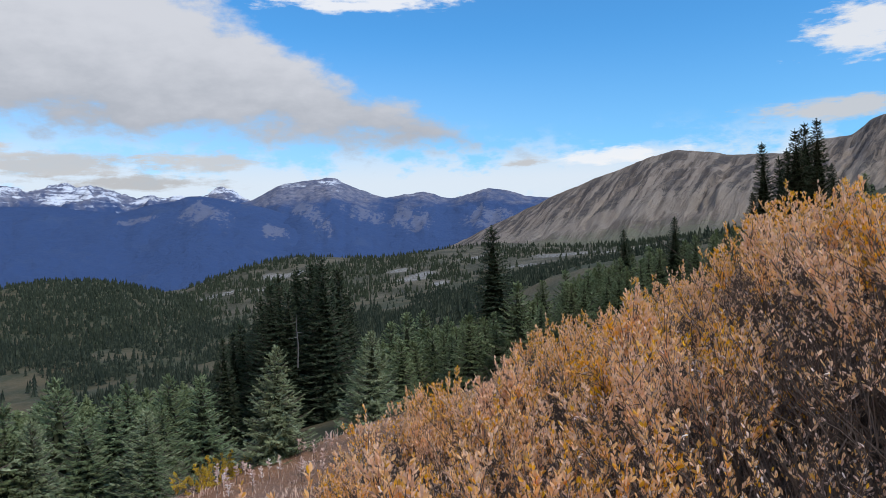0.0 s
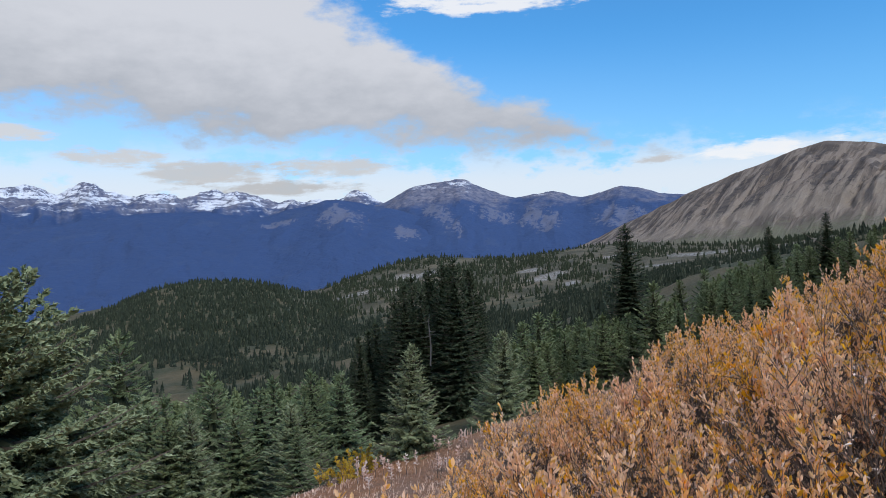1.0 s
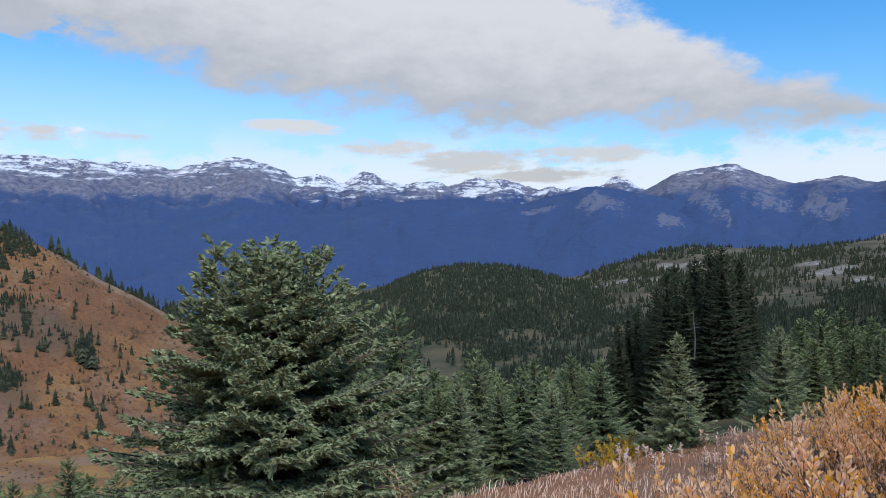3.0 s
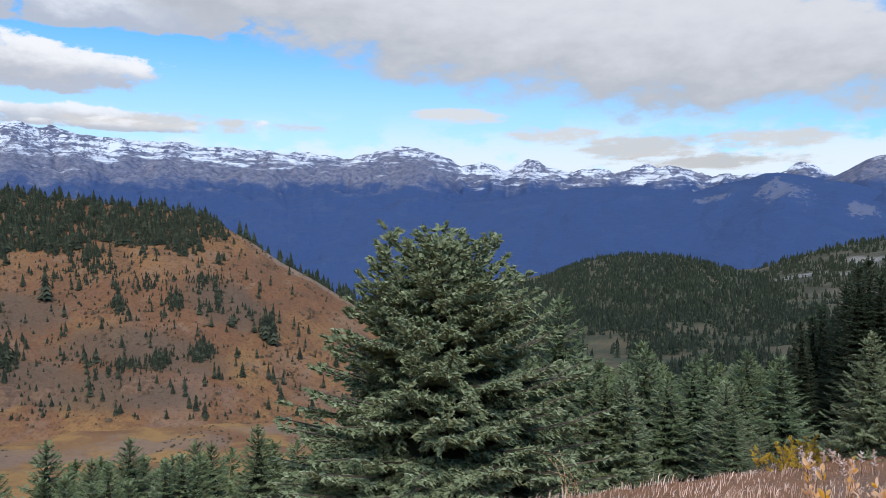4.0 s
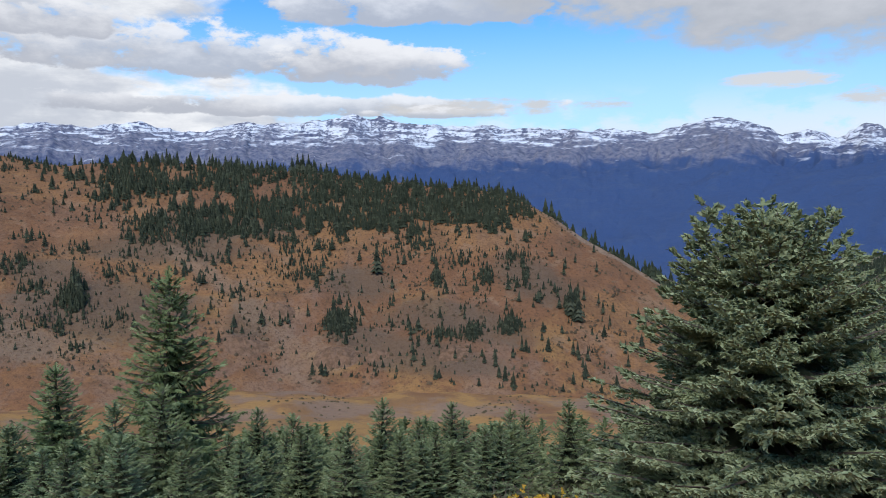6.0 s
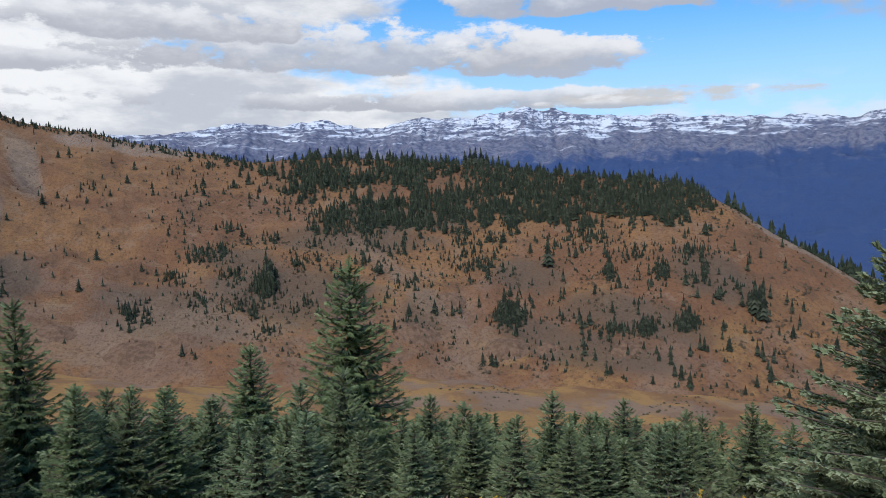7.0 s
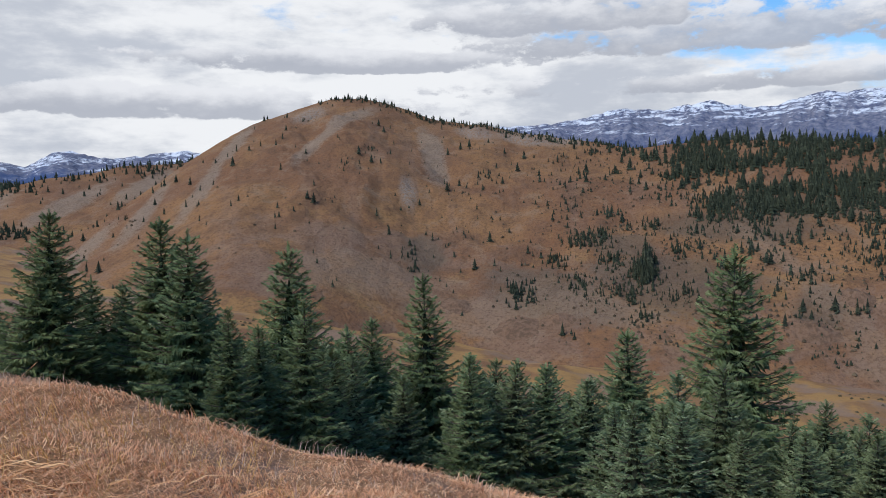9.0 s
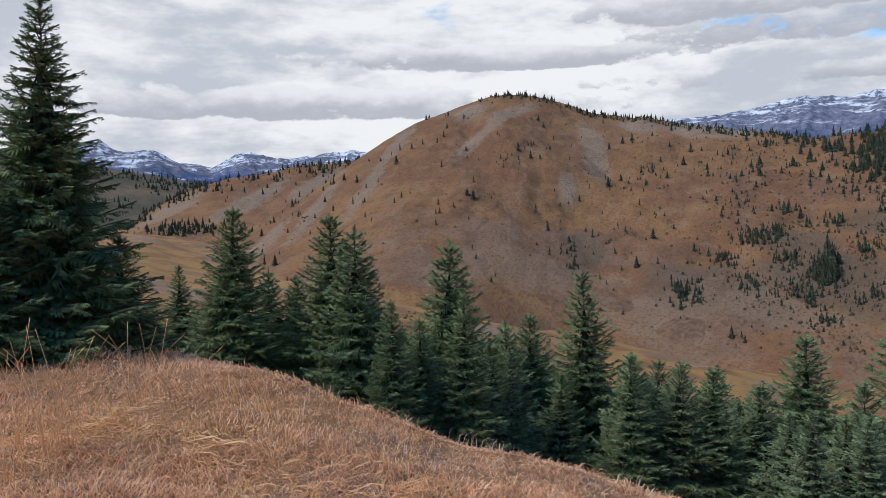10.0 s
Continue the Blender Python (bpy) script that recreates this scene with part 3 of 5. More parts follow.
ridge("west_range", "snow-covered haze-blue mountains beyond the hills", [(165, 3.4), (150, 4), (144, 4.1), (142.2, 4.4), (141, 4.55), (139.8, 3.9), (137.9, 4.1), (135.4, 3.1), (133.8, 2.9), (131.4, 3.8), (128.6, 3.45), (125.8, 3.85), (122, 3.8), (116, 4.0), (106, 3.8)],
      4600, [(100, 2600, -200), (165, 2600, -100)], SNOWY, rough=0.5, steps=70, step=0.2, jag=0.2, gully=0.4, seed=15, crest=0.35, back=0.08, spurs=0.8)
ridge("near_peak", "dark haze-blue mountain with a light summit and forested flanks",
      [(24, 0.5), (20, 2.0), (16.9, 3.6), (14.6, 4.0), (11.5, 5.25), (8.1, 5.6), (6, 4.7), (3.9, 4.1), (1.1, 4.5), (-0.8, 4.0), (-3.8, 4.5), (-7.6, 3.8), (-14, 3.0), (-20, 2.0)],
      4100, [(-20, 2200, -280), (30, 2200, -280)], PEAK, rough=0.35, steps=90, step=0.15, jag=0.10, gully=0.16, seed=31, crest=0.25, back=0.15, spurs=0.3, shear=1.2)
ridge("mid_ridge", "low forested haze-blue mountain with a pale rock face", [(52, 0.5), (44, 2.2), (36, 3.2), (30.2, 3.8), (26.9, 3.7), (23.4, 3.4), (20.4, 4.0), (17.4, 4.5), (14.2, 3.8), (9.4, 2.6), (4, 1.0)],
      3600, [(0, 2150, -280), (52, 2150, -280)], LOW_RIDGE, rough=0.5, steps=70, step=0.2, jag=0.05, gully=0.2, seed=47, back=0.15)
ridge("brown_mountain", "bare brown scree mountain with grey gullies", [(2, -0.6), (-2, 1.0), (-5, 2.4), (-9.3, 4.2), (-13.4, 5.6), (-17.4, 6.7), (-19.3, 6.5), (-21.9, 6.1), (-24.8, 6.0), (-26.9, 6.8), (-28.3, 6.9), (-29.9, 7.8), (-34, 9), (-45, 11)],
      [(-45, 1500), (-20, 1800), (2, 1500)], [(-45, 500, 10), (-20, 900, 0), (-8, 1000, -3), (2, 1150, -10)], BROWN, rough=0.3, jag=0.08, steps=90, step=0.15, gully=0.6, seed=53, back=0.3, spurs=0.55, shear=2.5)
ridge("forested_dome", "rounded hill covered in dark conifers", [(44, -7.2), (36.2, -3.8), (34.3, -3.15), (31.8, -2.1), (29.3, -1.45), (26.8, -1.25), (24.3, -1.4), (21.8, -1.9), (19.9, -2.5), (17, -3.2), (14, -3.8)],
      620, [(10, 330, -34), (30, 300, -36), (44, 300, -50)], FOREST_FLOOR, rough=0.5, steps=40, seed=61, category="hill")
ridge("rocky_knoll", "low wooded knoll with pale grey rock outcrops", [(24, -3.2), (19.5, -2.4), (16.7, -1.4), (13, -0.4), (10.5, -0.1), (4.9, -0.3), (0, 0.2), (-4, 0.5), (-10, 0.2), (-16, 0.4), (-22, 1.0)],
      [(-22, 900), (0, 900), (8, 760), (24, 760)], [(-22, 430, 10), (0, 450, -26), (24, 480, -36)], KNOLL, rough=0.6, steps=50, seed=67, category="hill")
ridge("opposite_hill", "rounded russet alpine hill dotted with small conifers", [(142, -8.0), (138.7, -6.2), (135.6, -4.7), (132, -2.4), (129.6, -1.0), (126.2, 1.2), (122.8, 3.65), (120.7, 4.9), (117.7, 6.35), (115, 7.3), (112.2, 7.9), (109.2, 7.5), (105.5, 6.4), (101.5, 5.7), (98.1, 5.0), (94.4, 4.5), (91, 3.9), (83.7, 4.2), (78.7, 3.9), (74.5, 3.7),
       (70.4, 3.0), (64.5, 2.5), (60.1, 1.9), (58.4, 1.3), (56.1, 0.1), (53.4, -1.7), (50.4, -3.4), (46.6, -6.1), (42, -9.5)],
      [(42, 200), (55, 230), (75, 280), (95, 310), (112, 330), (130, 260), (142, 240)], [(42, 170, -38), (60, 150, -34), (75, 158, -32), (90, 150, -29), (105, 165, -25), (120, 150, -17), (128, 165, -18), (142, 200, -30)], HILL, rough=0.42, steps=120, step=0.2, bulge=0.1, seed=71, back=0.6, gully=0.16, spurs=0.22, shear=-0.8, category="hill")
ridge("spur_hill", "low brown spur with grey scree and dark conifers on its crest", [(118, 3.6), (122.8, 3.35), (124.9, 3.1), (127.8, 2.9), (129.5, 2.5), (132.7, 2.0), (135.4, 1.15), (137.7, -0.05), (139.4, -1.4), (140.6, -1.9), (142, -2.5)],
      420, [(118, 290, -14), (130, 300, -12), (142, 330, -9)], HILL, rough=0.5, steps=50, step=0.2, gully=0.35, spurs=0.35, seed=79, category="hill")
ridge("back_hill", "low dark hill with scattered conifers", [(160, 4.2), (150, 4.0), (144.9, 3.6), (143.6, 3.35), (141.2, 2.9), (138, 2.4), (135.4, 1.9), (132.7, 1.6), (128, 1.2), (120, 0.5)],
      640, [(118, 440, -10), (160, 440, -6)], BACK, rough=0.5, steps=40, seed=77, category="hill")


# ---- conifers ----
def part(name, me, parent, label="", kind=""):
    ob = new(name, me)
    ob.parent = parent
    return tagged(ob, label, kind=kind)


def unit(v):
    return v / np.maximum(np.linalg.norm(v, axis=-1, keepdims=True), 1e-9)


def spread(tv, tf, P, D, L, W, up=(0, 0, 1)):
    """Copies of one small shape (along +x, length and width 1) at places P, along D, of length L and width W: one array of verts and faces."""
    D = unit(D)
    Y = unit(np.cross(np.broadcast_to(np.asarray(up, float), D.shape) + 1e-3, D))
    Z = np.cross(D, Y)
    L, W = np.broadcast_to(L, len(P)), np.broadcast_to(W, len(P))
    V = P[:, None] + (L[:, None] * tv[None, :, 0])[..., None] * D[:, None] + (W[:, None] * tv[None, :, 1])[..., None] * Y[:, None] + (W[:, None] * tv[None, :, 2])[..., None] * Z[:, None]
    F = tf[None] + (np.arange(len(P)) * len(tv))[:, None, None]
    return V.reshape(-1, 3), F.reshape(-1, tf.shape[1])


def sprig_shape(spikes, seed=2):
    """A needle-covered shoot: a three-sided spindle with needles standing off it."""
    rng = np.random.default_rng(seed)
    v, f = [(0, 0, 0)], []
    for x, rad, tw in ((0.2, 0.42, 0.0), (0.75, 0.40, 0.6)):
        v += [(x, rad * math.cos(a + tw), rad * math.sin(a + tw)) for a in (0, 2.094, 4.189)]
    v.append((1.05, 0, 0))
    for k in range(3):
        n = (k + 1) % 3
        f += [(0, 1 + n, 1 + k), (1 + k, 1 + n, 4 + n), (1 + k, 4 + n, 4 + k), (4 + k, 4 + n, 7)]
    for k in range(spikes):
        a, x = k * 2.4, 0.05 + 0.85 * (k + 0.5) / spikes
        c, s = math.cos(a), math.sin(a)
        i = len(v)
        v += [(x, 0.2 * c - 0.1 * s, 0.2 * s + 0.1 * c), (x + 0.10, 0.2 * c + 0.1 * s, 0.2 * s - 0.1 * c), (x + 0.26 + 0.08 * rng.random(), 0.85 * c, 0.85 * s)]
        f.append((i, i + 1, i + 2))
    return np.array(v, float), np.array(f)


def frond_shape(lobes, seed=4):
    """A spray of shoots along a twig: a raised spine with pointed, hanging side shoots."""
    rng = np.random.default_rng(seed)
    v, f = [(0, 0, 0.03)], []
    for k in range(lobes):
        x0 = k / lobes
        w = 0.5 * (1 - 0.7 * x0 ** 1.5) * (0.7 if k == 0 else 1.0)
        i = len(v)
        v.append(((k + 0.8) / lobes, 0, 0.08))
        for sg in (-1, 1):
            v.append((x0 + 0.24 + rng.uniform(-0.04, 0.08), sg * w * rng.uniform(0.7, 1.15), rng.uniform(-0.34, -0.06)))
            p = i - 3 if k else 0
            f.append((p, i, len(v) - 1) if sg < 0 else (p, len(v) - 1, i))
    i = len(v)
    v += [(1.08, 0.0, 0.02), (0.8, 0.1, -0.12), (0.8, -0.1, -0.12)]
    f += [(i - 3, i, i + 2), (i - 3, i + 1, i)]
    return np.array(v, float), np.array(f)


FROND, FROND_LITE = frond_shape(6), frond_shape(3)
SPRIG = sprig_shape(6)


def tube(path, radii, sides=5):
    """A tapered tube along a path of points."""
    path = np.asarray(path, float)
    d = unit(np.gradient(path, axis=0))
    y = unit(np.cross(d, [0.31, 0.87, 0.13]))
    z = np.cross(d, y)
    a = np.arange(sides) * 2 * math.pi / sides
    V = path[:, None] + np.asarray(radii)[:, None, None] * (np.cos(a)[None, :, None] * y[:, None] + np.sin(a)[None, :, None] * z[:, None])
    n, F = len(path), []
    for i in range(n - 1):
        for k in range(sides):
            F.append((i * sides + k, i * sides + (k + 1) % sides, (i + 1) * sides + (k + 1) % sides, (i + 1) * sides + k))
    return V.reshape(-1, 3), np.array(F)


def joined(pieces):
    V, F, n = [], [], 0
    for v, f in pieces:
        V.append(v), F.append(f + n)
        n += len(v)
    return np.concatenate(V), np.concatenate(F)


def limbs(rng, h, rad, whorl, per, twig_gap, sprig, low=-12, top=45, droop=0.1, curl=0.12, power=0.85, base=0.05, foot=(0, 0, 0), shy=0.2, frond=False, even=1.0, skirt=0.55, loose=0.15):
    """The shoots of one leader: places, directions, lengths; and the limbs' paths."""
    P, D, L, wood = [], [], [], []
    z = base * h
    while z < h * 0.985:
        f = z / h
        n = max(3, int(per * (1 - 0.45 * f)))
        shoot = sprig * (0.6 + 0.4 * (1 - f)) if frond else sprig
        a0 = rng.random() * 6.28
        for k in range(n):
            a = a0 + k * 6.283 / n + rng.normal(0, 0.25)
            ln = rad * (1.03 - f) ** power * (1 + even * rng.uniform(-0.28, 0.15)) * min(1, skirt + f * 4)
            ln = max(ln, shoot * 0.8)
            e = radians(low + (top - low) * f ** 1.8 + rng.normal(0, 5))
            out = np.array([math.cos(a), math.sin(a), 0])
            m = max(3, int(ln / 0.12))
            u = np.linspace(0, 1, m + 1)
            zz = z + rng.normal(0, whorl * loose) + ln * (math.sin(e) * u - droop * np.sin(u * 3.1416) * (1 - f) + curl * u ** 3)
            path = np.array(foot) + out * (ln * u * math.cos(e))[:, None] + np.stack([0 * u, 0 * u, zz], 1)
            wood.append((path, 0.006 + 0.012 * ln * (1 - u)))
            d = unit(np.gradient(path, axis=0))
            side = np.array([-out[1], out[0], 0])
            for s in np.arange(max(ln * shy, 0.05), ln, twig_gap):
                q = s / ln
                i = min(int(q * m), m - 1)
                p = path[i] + (path[i + 1] - path[i]) * (q * m - i)
                for sg in (-1, 1):
                    ang = rng.uniform(0.6, 1.05)
                    td = unit(d[i] * math.cos(ang) + sg * side * math.sin(ang) + np.array([0, 0, rng.normal(-0.06, 0.16)]))
                    tl = max(shoot * 0.9, (0.42 * (ln - s) + 0.05) * rng.uniform(0.6, 1.1))
                    tl = min(tl, 0.6 * rad)
                    if frond:
                        P.append(p), D.append(td + np.array([0, 0, rng.normal(-0.05, 0.1)])), L.append(max(tl, shoot) * rng.uniform(0.9, 1.15))
                        continue
                    k2 = max(1, int(tl / (sprig * 0.75)))
                    for j in range(k2):
                        b = p + td * tl * j / k2
                        P.append(b), D.append(td + rng.normal(0, 0.12, 3)), L.append(sprig * rng.uniform(0.85, 1.25))
                        if j:
                            for s2 in (-1, 1):
                                sd = unit(np.cross(td, [0, 0, 1])) * s2
                                P.append(b), D.append(td * 0.6 + sd * 0.75 + np.array([0, 0, rng.normal(0.05, 0.2)])), L.append(sprig * rng.uniform(0.6, 1.0))
            P.append(path[-2]), D.append(d[-1]), L.append(shoot * 1.3)
        z += whorl * (1.1 - 0.35 * f) * rng.uniform(0.8, 1.2)
    for k in range(5):
        P.append(np.array(foot) + [0, 0, h * (0.93 + 0.015 * k)]), D.append(np.array([0, 0, 1.0]) + rng.normal(0, 0.05, 3)), L.append(max(sprig, 0.035 * h))
    return P, D, L, wood


def tiny_tree(layers, points, seed):
    """A far conifer, 1 m tall and 1 m wide: ragged tiers round a stem."""
    rng = np.random.default_rng(seed)
    v, f = [], []
    for k in range(layers):
        z0, z1 = k / layers * 0.9, (k + 1.75) / layers * 0.9
        z1 = min(z1, 1.0)
        rad = 0.5 * (1 - k / layers) ** 0.85
        i = len(v)
        v.append((z1, 0, 0))
        for p in range(2 * points):
            a = p * math.pi / points + k
            q = rad * (rng.uniform(0.75, 1.1) if p % 2 else rng.uniform(0.4, 0.6))
            v.append((z0 + (0 if p % 2 else 0.05) + rng.uniform(-0.02, 0.02), q * math.cos(a), q * math.sin(a)))
        for p in range(2 * points):
            f.append((i, i + 1 + p, i + 1 + (p + 1) % (2 * points)))
    return np.array(v, float), np.array(f)


def conifer(name, label, seed, h, rad, mat, sprig, width=0.36, shape=SPRIG, leaders=(), category="conifer", core=1.05, **form):
    """A conifer as a thing: an Empty at its foot with trunk, limbs and crown."""
    rng = np.random.default_rng(seed)
    P, D, L, wood = limbs(rng, h, rad, sprig=sprig, **form)
    for x, y, z0, lh, lr in leaders:
        a = limbs(rng, lh, lr, sprig=sprig, foot=(x, y, z0), **{**form, "base": 0.02, "low": 20, "per": 6})
        P, D, L, wood = P + a[0], D + a[1], L + a[2], wood + a[3]
    P, D, L = np.array(P), np.array(D), np.array(L)
    tree = tagged(new(name), label, category)
    tv, tf = spread(*shape, P, D, L, L * width, np.array([0, 0, 1.0]) + rng.normal(0, 0.22, P.shape))
    part("crown", mesh("crown", tv, tf, mat), tree)
    part("trunk", mesh("trunk", *tube([(0, 0, -0.4), (0, 0, 0.2 * h), (0.01, 0, 0.6 * h), (0, 0.01, h * 0.985)], [0.020 * h ** 0.8, 0.015 * h ** 0.8, 0.008 * h ** 0.8, 0.003], 7), BARK, True), tree)
    part("wood", mesh("wood", *joined([tube(w[[0, len(w) // 2, -1]], r[[0, len(w) // 2, -1]], 3) for w, r in wood]), BARK), tree, "thin brown limbs", "stuff")
    # ragged core of inner needles, its dark colour painting the shade between limbs
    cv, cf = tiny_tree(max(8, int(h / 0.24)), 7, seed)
    part("inner_foliage", mesh("inner_foliage", cv[:, [1, 2, 0]] * [rad * core, rad * core, h * 0.9] + [0, 0, form.get("base", 0.05) * h], cf, INNER_SHADE), tree, "inner needles and dead twigs, coloured dark for shade")
    tree["h"] = float(h)
    return tree


def stand(proto, az, r, tip=None, h=None, width=1.0, turn=None, label="", sink=0.1):
    """A copy of a tree on the ground at bearing az and distance r, as tall as its tip's elevation says, or h metres."""
    x, y = xy(az, r)
    if az > 50:  # bearings past here are taken from the end of the path
        x, y = x - 0.21, y - 0.30
        az, near_r = math.degrees(math.atan2(-x, y)), math.hypot(x, y)
    z = float(ground_z(az, near_r if az > 50 else r)) - sink
    k = (EYE + r * math.tan(radians(tip)) - z if tip is not None else h) / proto["h"]
    m = pose(float(x), float(y), z, random.gauss(0, 1.0), random.gauss(0, 1.0), random.uniform(0, 360) if turn is None else turn)
    ob = copy_thing(proto, m @ Matrix.Diagonal((k * width, k * width, k, 1)))
    if label:
        ob["label"] = label
    return ob


def thicket(name, label, spots):
    """Trees too many to tell apart, joined: spots are (prototype, bearing, distance, height, width)."""
    pieces = []
    for proto, az, r, h, wide in spots:
        k = h / proto["h"]
        x, y = xy(az, r)
        m = np.array(pose(float(x), float(y), float(ground_z(az, r)) - 0.1, random.gauss(0, 1.5), random.gauss(0, 1.5), random.uniform(0, 360)) @ Matrix.Diagonal((k * wide, k * wide, k, 1)))
        for me in [o.data for o in proto.children if o.name.startswith(("crown", "inner"))]:
            v = np.zeros(len(me.vertices) * 3, np.float32)
            me.vertices.foreach_get("co", v)
            f = np.zeros(len(me.loops), np.int32)
            me.loops.foreach_get("vertex_index", f)
            pieces.append((v.reshape(-1, 3) @ m[:3, :3].T + m[:3, 3], f.reshape(-1, 3)))
    return tagged(new(name, mesh(name, *joined(pieces), SPRUCE)), label, "forest", kind="stuff")


def discard(ob):
    for o in [*ob.children_recursive, ob]:
        bpy.data.objects.remove(o)


GREEN = "blue-green young spruce with upswept tips on a grassy slope"
# prototypes
spruce_big = conifer("spruce", "broad bushy spruce with several leaders and frosted green tips", 5, 3.75, 2.8, FROSTED, 0.12, 0.5, whorl=0.17, per=19, twig_gap=0.125, low=-10, top=50, droop=0.10, curl=0.06, power=0.62, shy=0.3, even=0.35, loose=0.45, core=1.15,
                     leaders=[(0.6, 0.3, 2.7, 1.25, 0.6), (-0.65, -0.25, 2.6, 1.4, 0.65), (0.15, -0.55, 2.85, 1.1, 0.55), (-0.2, 0.6, 2.8, 1.15, 0.55)])
spruce_big["h"] = 4.0
near = [conifer("spruce", GREEN, 20 + k, 3.2, rad, SPRUCE, 0.155, 0.8, FROND, whorl=0.2, per=13, twig_gap=0.115, shy=0.1, low=-12, top=40, curl=0.2, power=0.85, frond=True, even=0.6) for k, rad in enumerate((1.2, 1.38, 1.08))]
mid = [conifer("spruce", GREEN, 30 + k, 3.2, rad, SPRUCE, 0.19, 0.85, FROND_LITE, whorl=0.21, per=12, twig_gap=0.15, shy=0.1, low=-10, top=40, curl=0.18, power=0.85, frond=True) for k, rad in enumerate((1.1, 1.25, 0.98, 1.18))]
firs = [conifer("subalpine_fir", "tall narrow dark fir with layered drooping limbs", 40 + k, 8.5, rad, FIR, 0.27, 0.75, FROND_LITE, whorl=0.26, per=16, twig_gap=0.2, shy=0.1, low=-24, top=20, droop=0.06, curl=0.2, power=0.8, frond=True, even=0.6, core=1.3) for k, rad in enumerate((1.55, 1.3, 1.7))]
dark = [conifer("fir", "dark green conical fir with dense low limbs", 60 + k, 3.6, rad, DARK_FIR, 0.165, 0.85, FROND, whorl=0.185, per=15, twig_gap=0.11, shy=0.08, low=-16, top=32, droop=0.08, curl=0.18, power=0.85, base=0.02, frond=True, even=0.55) for k, rad in enumerate((1.32, 1.16, 1.46))]
edge_fir = conifer("fir", "tall dark fir with a thin spire beside the grass", 66, 3.6, 1.25, DARK_FIR, 0.105, 0.8, FROND, whorl=0.13, per=16, twig_gap=0.075, shy=0.05, low=-14, top=22, droop=0.08, curl=0.14, power=1.05, base=0.0, frond=True, skirt=1.0, core=1.1)
lite = [conifer("spruce", GREEN, 80 + k, 3.2, rad, SPRUCE, 0.26, 0.9, FROND_LITE, whorl=0.26, per=10, twig_gap=0.22, shy=0.1, low=-10, top=40, curl=0.16, power=0.85, frond=True) for k, rad in enumerate((1.15, 1.3, 1.0))]
frosted = conifer("spruce", "frosted blue-green young spruce with a bare leader", 90, 3.2, 1.3, FROSTED, 0.155, 0.8, FROND, whorl=0.19, per=14, twig_gap=0.11, shy=0.1, low=-14, top=42, curl=0.2, power=0.85, frond=True)
prototypes = [spruce_big, frosted, *lite, edge_fir, *dark, *near, *mid, *firs]

# the broad spruce below the path
stand(spruce_big, 42.0, 11.0, 0.0, turn=20, sink=0.3)
# the dark stand of firs
for k, (az, tip) in enumerate([(12.8, -1.9), (12.0, -1.5), (11.1, -1.1), (10.1, -0.5), (9.5, -0.95), (8.8, -0.35), (8.2, -1.0), (7.7, -1.0), (13.8, -3.1), (14.9, -4.7), (16.1, -5.8), (16.9, -7.4), (10.6, -1.9), (9.1, -1.6), (13.3, -3.6), (11.6, -2.6), (15.5, -5.4), (7.3, -3.0)]):
    stand(firs[k % 3], az, 36 + (k * 7 % 5) * 1.5, tip, width=1.15, label="tall narrow dark fir in a dense stand")
for az, tip, r, w in [(-3.9, 1.65, 29, 1.5), (-16.9, 1.9, 26, 1.2), (-13.5, 1.1, 28, 1.2), (-23.1, 6.7, 21, 1.1), (-25.2, 7.45, 20, 1.1), (-25.8, 7.8, 20.5, 1.1), (-26.4, 8.0, 19.5, 1.15), (-24.3, 5.7, 21.5, 1.1), (-22.3, 3.4, 21, 1.1), (-27.4, 5.0, 20, 1.2), (-24.8, 6.2, 21, 1.1)]:
    stand(firs[int(az) % 3], az, r, tip, width=w, label="tall dark fir standing above its neighbours")
# spruces behind the willows
for k, (az, tip) in enumerate([(-5.3, -2.7), (-7.4, -2.5), (-9.1, -1.8), (-10.7, -1.8), (-11.6, -1.3), (-15.2, -0.2), (-18.4, 0.5), (-19.5, 0.2), (4.2, -5.4), (2.9, -4.8), (5.9, -6.3), (1.8, -4.6), (-27.5, 3.6), (-29.2, 4.2), (-1.8, -4.9), (-0.1, -5.1), (-6.4, -4.0), (-13.0, -2.2), (-21, 1.0), (0.9, -6.4)]):
    stand(mid[k % 4], az, 20 + (k * 5 % 7) * 1.8, tip, width=1.2)
# young trees below the brow
for k, (az, tip, r) in enumerate([(27.2, -8.4, 15), (23.7, -9.3, 14), (20.0, -8.3, 16), (29.7, -11.4, 12), (25.5, -10.6, 13), (21.3, -12.1, 11.5), (33.4, -4.8, 22), (27.1, -8.0, 18), (22.9, -8.6, 17), (31.3, -9.8, 14), (20.6, -10.4, 13), (26.8, -8.7, 19), (17.9, -8.5, 16), (30.2, -10.8, 12), (35.5, -9.5, 14), (48.5, -13, 12)]):
    stand(near[k % 3], az, r, tip, width=1.15)
stand(frosted, 12.7, 9.8, -6.85, width=1.0)
stand(frosted, 21.6, 12.5, -10.6, width=1.15)
stand(frosted, 5.6, 17.5, -6.0, width=1.0)
stand(frosted, 29.0, 12.0, -10.4, width=1.0)
